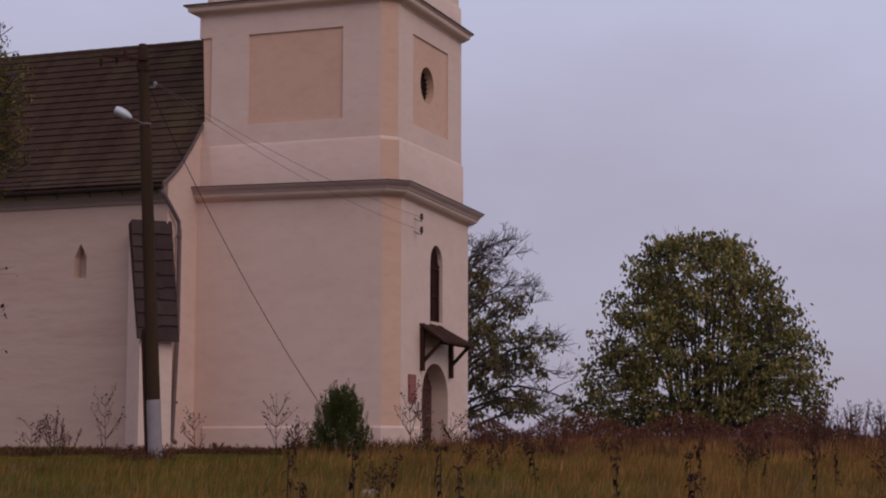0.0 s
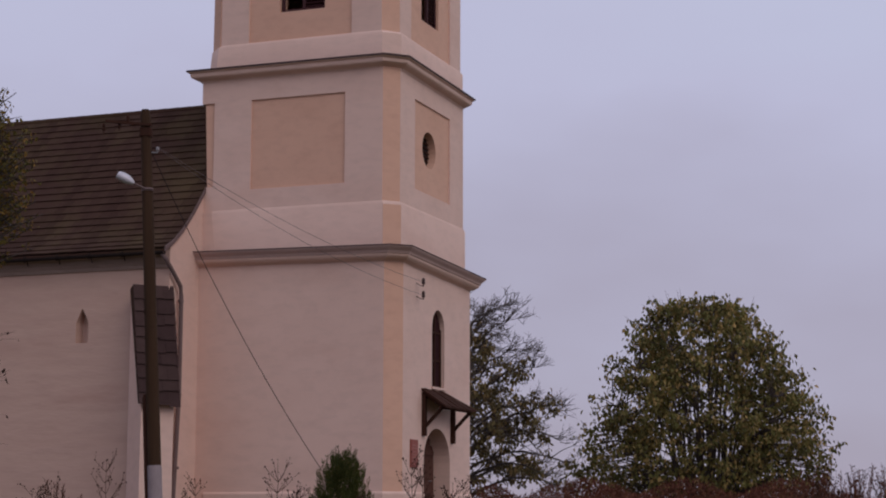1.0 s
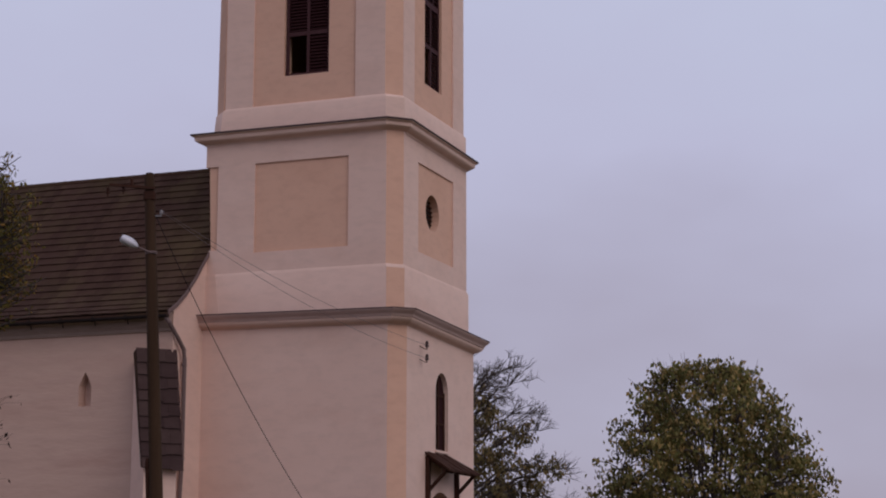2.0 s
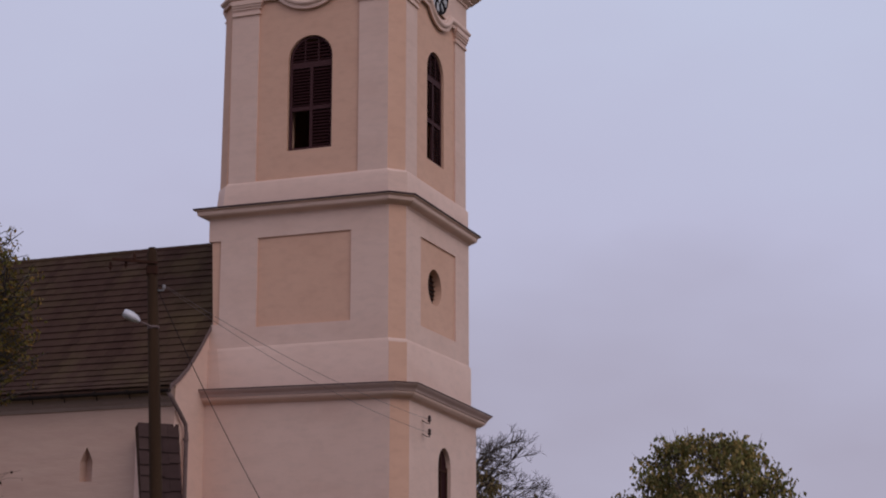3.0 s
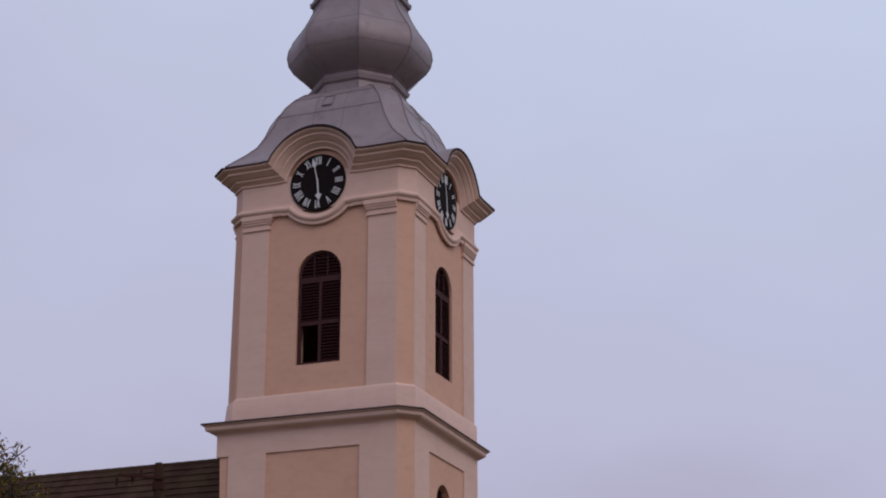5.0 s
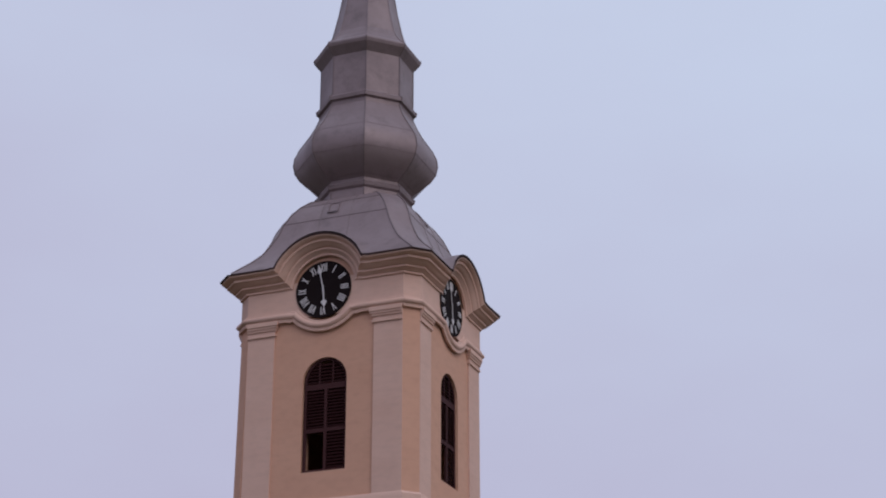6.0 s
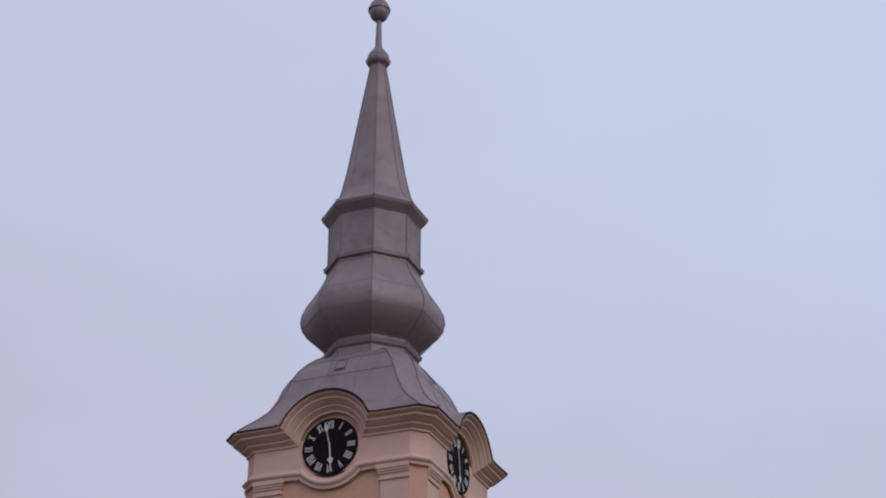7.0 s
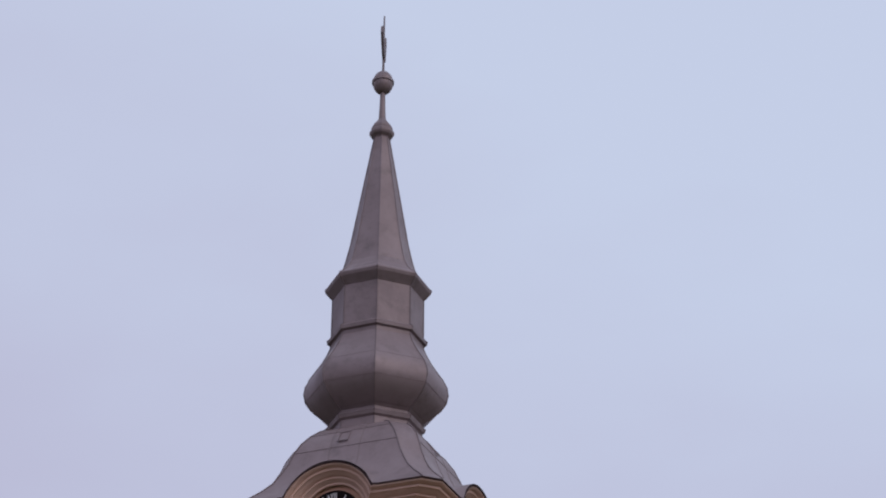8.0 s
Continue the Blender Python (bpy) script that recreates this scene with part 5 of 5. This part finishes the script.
def forked_weed(base, h, spread, seed, heads=True):
    """A dry branching weed with small seed heads."""
    rg = random.Random(seed)
    ob = tagged(new("dry_weed"), "dry branching weed with small dark seed heads", "weed", "dry branching weeds")
    ob.location = base
    bm = bmesh.new()
    knobs = bmesh.new()
    main = bend(Vector((0, 0, -0.1)), Vector((rg.uniform(-0.08, 0.08) * h, 0, h)), 0, 6, rg, 0.03)
    tube(bm, main, [0.011, 0.010, 0.009, 0.008, 0.006, 0.005, 0.003], 5)
    tips = [main[-1]]
    for i in range(12):
        k = rg.uniform(0.25, 0.9)
        s = main[int(k * 6)]
        sd = rg.choice((-1, 1))
        e = s + Vector((sd * spread * rg.uniform(0.35, 1.0) * (1.1 - k * 0.5), rg.uniform(-0.3, 0.3) * spread, h * rg.uniform(0.25, 0.55) * (1.1 - 0.6 * k)))
        br = bend(s, e, -0.06, 3, rg, 0.06)
        tube(bm, br, [0.009, 0.007, 0.005, 0.003], 4)
        tips.append(e)
        for _ in range(3):
            p = br[rg.randint(1, 3)]
            t = p + Vector((rg.uniform(-0.12, 0.12) + sd * 0.05, rg.uniform(-0.1, 0.1), rg.uniform(0.05, 0.2)))
            tube(bm, [p, t], [0.005, 0.002], 3)
            tips.append(t)
    part("stalk", bm, DEAD, ob)
    if heads:
        for t in tips:
            r = rg.uniform(0.010, 0.022)
            loft(knobs, [[t + Vector((a * r * math.cos(math.tau * k / 6), a * r * math.sin(math.tau * k / 6), z * r)) for k in range(6)] for a, z in ((0.4, -1), (1, -0.3), (1, 0.4), (0.4, 1.1))])
        tagged(part("seed_head", knobs, DEAD, ob), kind="stuff")


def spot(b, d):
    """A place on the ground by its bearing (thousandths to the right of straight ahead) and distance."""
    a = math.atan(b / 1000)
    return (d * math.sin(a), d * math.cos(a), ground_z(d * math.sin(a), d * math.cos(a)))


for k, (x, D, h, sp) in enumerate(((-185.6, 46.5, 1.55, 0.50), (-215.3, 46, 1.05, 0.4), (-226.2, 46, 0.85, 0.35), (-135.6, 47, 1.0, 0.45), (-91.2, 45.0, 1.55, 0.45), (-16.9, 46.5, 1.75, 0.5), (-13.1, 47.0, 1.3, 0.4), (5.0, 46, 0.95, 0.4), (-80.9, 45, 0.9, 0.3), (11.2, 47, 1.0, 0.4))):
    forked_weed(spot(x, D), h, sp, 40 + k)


def plume_weed(base, h, n, seed, label="tuft of tall dry feathery stalks"):
    """Several upright stalks with feathery tops."""
    rg = random.Random(seed)
    ob = tagged(new("plume_weed"), label, "weed", "tall stalks")
    ob.location = base
    for i in range(n):
        bm = bmesh.new()
        pts, dirs = [], []
        a = Vector((rg.uniform(-0.15, 0.15), rg.uniform(-0.15, 0.15), -0.1))
        e = a + Vector((rg.uniform(-0.25, 0.25), rg.uniform(-0.2, 0.2), h * rg.uniform(0.65, 1.0)))
        ln = bend(a, e, 0, 4, rg, 0.04)
        tube(bm, ln, [0.009, 0.008, 0.006, 0.005, 0.003], 4)
        for _ in range(26):
            k = rg.uniform(0.35, 1.0)
            p = ln[min(3, int(k * 4))].lerp(ln[min(4, int(k * 4) + 1)], (k * 4) % 1)
            pts.append(p)
            dirs.append((rg.uniform(-1, 1), rg.uniform(-1, 1), rg.uniform(0.4, 1.8)))
        stalk = part("stalk", bm, DEAD, ob)
        tagged(leaf_cloud("plume", pts, dirs, 0.11, BRUSH, stalk, seed * 10 + i, 0.22), kind="stuff")


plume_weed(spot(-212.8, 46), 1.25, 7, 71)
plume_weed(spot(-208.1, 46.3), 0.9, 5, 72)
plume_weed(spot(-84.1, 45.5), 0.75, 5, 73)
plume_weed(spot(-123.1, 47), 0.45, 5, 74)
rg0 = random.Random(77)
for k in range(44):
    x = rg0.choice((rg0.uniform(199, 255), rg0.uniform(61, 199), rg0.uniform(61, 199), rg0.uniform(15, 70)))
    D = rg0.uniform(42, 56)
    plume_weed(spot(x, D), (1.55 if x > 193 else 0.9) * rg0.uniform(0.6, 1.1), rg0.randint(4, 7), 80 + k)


def leafy_stalk(base, h, seed):
    """A tall dead stalk with curled hanging leaves and a dark head."""
    rg = random.Random(seed)
    ob = tagged(new("dead_stalk"), "tall dead stalk with curled brown leaves", "weed", "dead stalks in the meadow")
    ob.location = base
    bm = bmesh.new()
    top = Vector((rg.uniform(-0.08, 0.08), 0, h))
    ln = bend(Vector((0, 0, -0.1)), top, 0, 6, rg, 0.05)
    tube(bm, ln, [0.011, 0.010, 0.010, 0.009, 0.008, 0.007, 0.006], 5)
    part("stalk", bm, DEAD, ob)
    for i in range(11):
        bm = bmesh.new()
        k = 0.15 + 0.8 * (i + rg.random()) / 11
        q = ln[min(5, int(k * 6))].lerp(ln[min(5, int(k * 6)) + 1], (k * 6) % 1)
        a = rg.uniform(0, math.tau)
        out = Vector((math.cos(a), math.sin(a), 0))
        side = Vector((-out.y, out.x, rg.uniform(-0.5, 0.5))).normalized()
        size, w = rg.uniform(0.11, 0.24), rg.uniform(0.018, 0.045)
        drop = rg.uniform(0.5, 1.4)
        prev = None
        for j in range(6):
            t = j / 5
            p = q + out * size * (t - 0.45 * t * t * t) * 0.8 + Vector((0, 0, size * (0.35 * t - drop * t * t)))
            ww = w * (0.25, 0.8, 1.0, 0.85, 0.5, 0.1)[j]
            tw = side * math.cos(1.6 * t) + Vector((0, 0, 1)) * math.sin(1.6 * t)
            row = [bm.verts.new(p - tw * ww), bm.verts.new(p + out.cross(tw) * ww * 0.5), bm.verts.new(p + tw * ww)]
            if prev:
                bm.faces.new((prev[0], prev[1], row[1], row[0])), bm.faces.new((prev[1], prev[2], row[2], row[1]))
            prev = row
        part("leaf", bm, HUSK, ob)
    bm = bmesh.new()
    for _ in range(9):
        t = top + Vector((rg.uniform(-0.07, 0.07), rg.uniform(-0.04, 0.04), rg.uniform(-0.05, 0.02)))
        r = rg.uniform(0.010, 0.022)
        loft(bm, [[t + Vector((a * r * math.cos(math.tau * k / 6), a * r * math.sin(math.tau * k / 6), z * r)) for k in range(6)] for a, z in ((0.4, -1), (1, -0.3), (1, 0.4), (0.4, 1.1))])
    tagged(part("seed_head", bm, DEAD, ob), kind="stuff")


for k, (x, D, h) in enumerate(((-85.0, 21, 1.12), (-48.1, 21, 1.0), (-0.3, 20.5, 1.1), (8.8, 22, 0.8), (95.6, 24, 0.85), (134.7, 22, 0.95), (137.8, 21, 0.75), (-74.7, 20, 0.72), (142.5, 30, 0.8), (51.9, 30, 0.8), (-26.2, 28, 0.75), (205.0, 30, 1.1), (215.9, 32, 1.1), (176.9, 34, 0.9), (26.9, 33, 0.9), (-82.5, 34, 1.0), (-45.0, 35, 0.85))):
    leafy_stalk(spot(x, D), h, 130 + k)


def brush(base, w, d, h, n, seed, label="low thicket of reddish brown brush under the tree", size=0.22):
    """A thicket of thin reddish shoots."""
    rg = np.random.default_rng(seed)
    ob = tagged(new("thicket"), label, "shrub")
    ob.location = base
    a = rg.uniform(0, 1, (n, 3))
    p = np.stack([(a[:, 0] - 0.5) * w, (a[:, 1] - 0.5) * d, a[:, 2] ** 1.3 * h * (0.55 + 0.45 * np.sin(a[:, 0] * 9 + 1) ** 2)], 1)
    dr = rg.normal(size=(n, 3)) * [0.7, 0.7, 0.5] + [0, 0, 0.7]
    leaf_cloud("shoot_mass", p, dr, size, BRUSH, ob, seed, 0.22)


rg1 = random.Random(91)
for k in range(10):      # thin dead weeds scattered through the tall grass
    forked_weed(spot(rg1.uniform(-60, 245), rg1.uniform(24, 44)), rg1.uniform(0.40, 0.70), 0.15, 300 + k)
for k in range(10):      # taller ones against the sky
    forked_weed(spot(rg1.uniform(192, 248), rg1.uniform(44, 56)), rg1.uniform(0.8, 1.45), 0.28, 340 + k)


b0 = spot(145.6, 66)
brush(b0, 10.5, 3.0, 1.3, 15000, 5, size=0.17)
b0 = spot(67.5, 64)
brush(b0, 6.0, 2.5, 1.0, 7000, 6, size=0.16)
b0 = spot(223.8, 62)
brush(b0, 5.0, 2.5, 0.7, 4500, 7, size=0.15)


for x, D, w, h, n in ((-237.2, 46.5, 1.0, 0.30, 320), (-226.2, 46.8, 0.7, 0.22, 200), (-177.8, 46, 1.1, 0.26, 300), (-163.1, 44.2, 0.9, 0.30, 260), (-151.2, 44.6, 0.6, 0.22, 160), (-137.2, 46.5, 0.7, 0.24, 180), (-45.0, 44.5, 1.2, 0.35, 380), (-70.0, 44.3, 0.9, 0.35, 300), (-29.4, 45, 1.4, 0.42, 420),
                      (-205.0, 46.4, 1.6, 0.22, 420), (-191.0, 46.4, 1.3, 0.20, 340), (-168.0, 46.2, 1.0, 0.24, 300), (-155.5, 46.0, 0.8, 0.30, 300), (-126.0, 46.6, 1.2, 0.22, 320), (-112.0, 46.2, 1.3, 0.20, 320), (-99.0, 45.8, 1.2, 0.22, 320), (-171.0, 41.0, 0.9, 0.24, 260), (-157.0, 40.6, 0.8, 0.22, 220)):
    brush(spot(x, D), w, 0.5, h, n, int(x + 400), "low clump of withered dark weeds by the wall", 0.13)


def meadow(name, n, y0, y1, xlo, xhi, h0, h1, width, mat, seed, label, keep):
    """Grass blades, each a bent tapering strip."""
    rg = np.random.default_rng(seed)
    y = y0 + (y1 - y0) * rg.uniform(0, 1, n) ** 0.8
    x = (xlo + (xhi - xlo) * rg.uniform(0, 1, n)) * y
    clump = np.array([noise.noise((a * 0.55, b * 0.35, seed)) for a, b in zip(x, y)])
    ok = keep(x, y, clump) > rg.uniform(0, 1, n)
    x, y, clump = x[ok], y[ok], clump[ok]
    m = len(x)
    z = np.array([ground_z(a, b) for a, b in zip(x, y)]) - 0.02
    h = (h0 + (h1 - h0) * rg.uniform(0, 1, m) ** 1.6) * (1 + 0.5 * clump)
    w = width * rg.uniform(0.6, 1.4, m) * (0.5 + y / 60)
    ang = rg.uniform(0, math.pi, m)
    lean = rg.normal(0, 0.15, (m, 2)) * h[:, None] + [0.05, 0]
    base = np.stack([x, y, z], 1)
    s = np.stack([np.cos(ang) * w, np.sin(ang) * w * 0.4, 0 * w], 1)
    mid = base + np.stack([lean[:, 0] * 0.35, lean[:, 1] * 0.35, h * 0.6], 1)
    tip = base + np.stack([lean[:, 0], lean[:, 1], h * 0.95], 1)
    v = np.stack([base - s, base + s, mid + s * 0.7, mid - s * 0.7, tip], 1).reshape(-1, 3)
    f = np.arange(m)[:, None] * 5
    faces = [list(q) for q in (f + [0, 1, 2, 3]).tolist()] + [list(q) for q in (f + [3, 2, 4]).tolist()]
    me = bpy.data.meshes.new(name)
    me.from_pydata(v.tolist(), [], faces)
    me.materials.append(mat)
    tagged(new(name, me), label, "grass", kind="stuff")


def on_lawn(x, y):
    return (x < -1.5 - 0.05 * y) & (y > 38.5)


def free(x, y):
    """No grass inside the church."""
    c, s = math.cos(radians(TURN)), math.sin(radians(TURN))
    lx, ly = (x - CX) * c + (y - CY) * s, -(x - CX) * s + (y - CY) * c
    return ~((abs(lx) < 3.2) & (abs(ly) < 3.2) | (lx < -3) & (abs(ly) < 5.0))


meadow("dry_grass", 125000, 18, 62, -0.27, 0.27, 0.14, 0.46, 0.0065, GRASS_DRY, 1, "dry tan and olive meadow grass", lambda x, y, c: np.where(on_lawn(x, y), 0.0, np.clip(0.50 + 0.05 * x + 0.5 * c, 0.08, 1)) * free(x, y))
meadow("green_grass", 100000, 18, 50, -0.27, 0.27, 0.10, 0.36, 0.0065, GRASS_GREEN, 2, "olive green meadow grass", lambda x, y, c: np.where(on_lawn(x, y), 0.0, np.clip(0.75 - 0.045 * x - 0.5 * c, 0.08, 1)) * free(x, y))
meadow("short_grass", 60000, 38, 56, -0.27, 0.02, 0.05, 0.13, 0.010, GRASS_GREEN, 3, "short green grass by the church wall", lambda x, y, c: np.where(on_lawn(x, y), 1.0, 0.0) * free(x, y))
meadow("seed_stalks", 21000, 41, 60, -0.12, 0.27, 0.20, 0.60, 0.007, BRUSH, 4, "thin reddish seed stalks over the grass", lambda x, y, c: np.where(on_lawn(x, y), 0.0, np.clip(0.5 + 0.05 * x + c, 0.05, 1)) * free(x, y))


def stone(base, r, seed):
    rg = random.Random(seed)
    bm = bmesh.new()
    bmesh.ops.create_icosphere(bm, subdivisions=3, radius=r)
    for v in bm.verts:
        v.co *= 1 + 0.25 * noise.noise(v.co * (3 / r) * 0.4 + Vector((seed, 0, 0)))
        v.co.z *= 0.75
    ob = part("stone", bm, STONE, None, "pale rounded stone lying in the grass", True)
    ob.location = base
    tagged(ob, category="stone")


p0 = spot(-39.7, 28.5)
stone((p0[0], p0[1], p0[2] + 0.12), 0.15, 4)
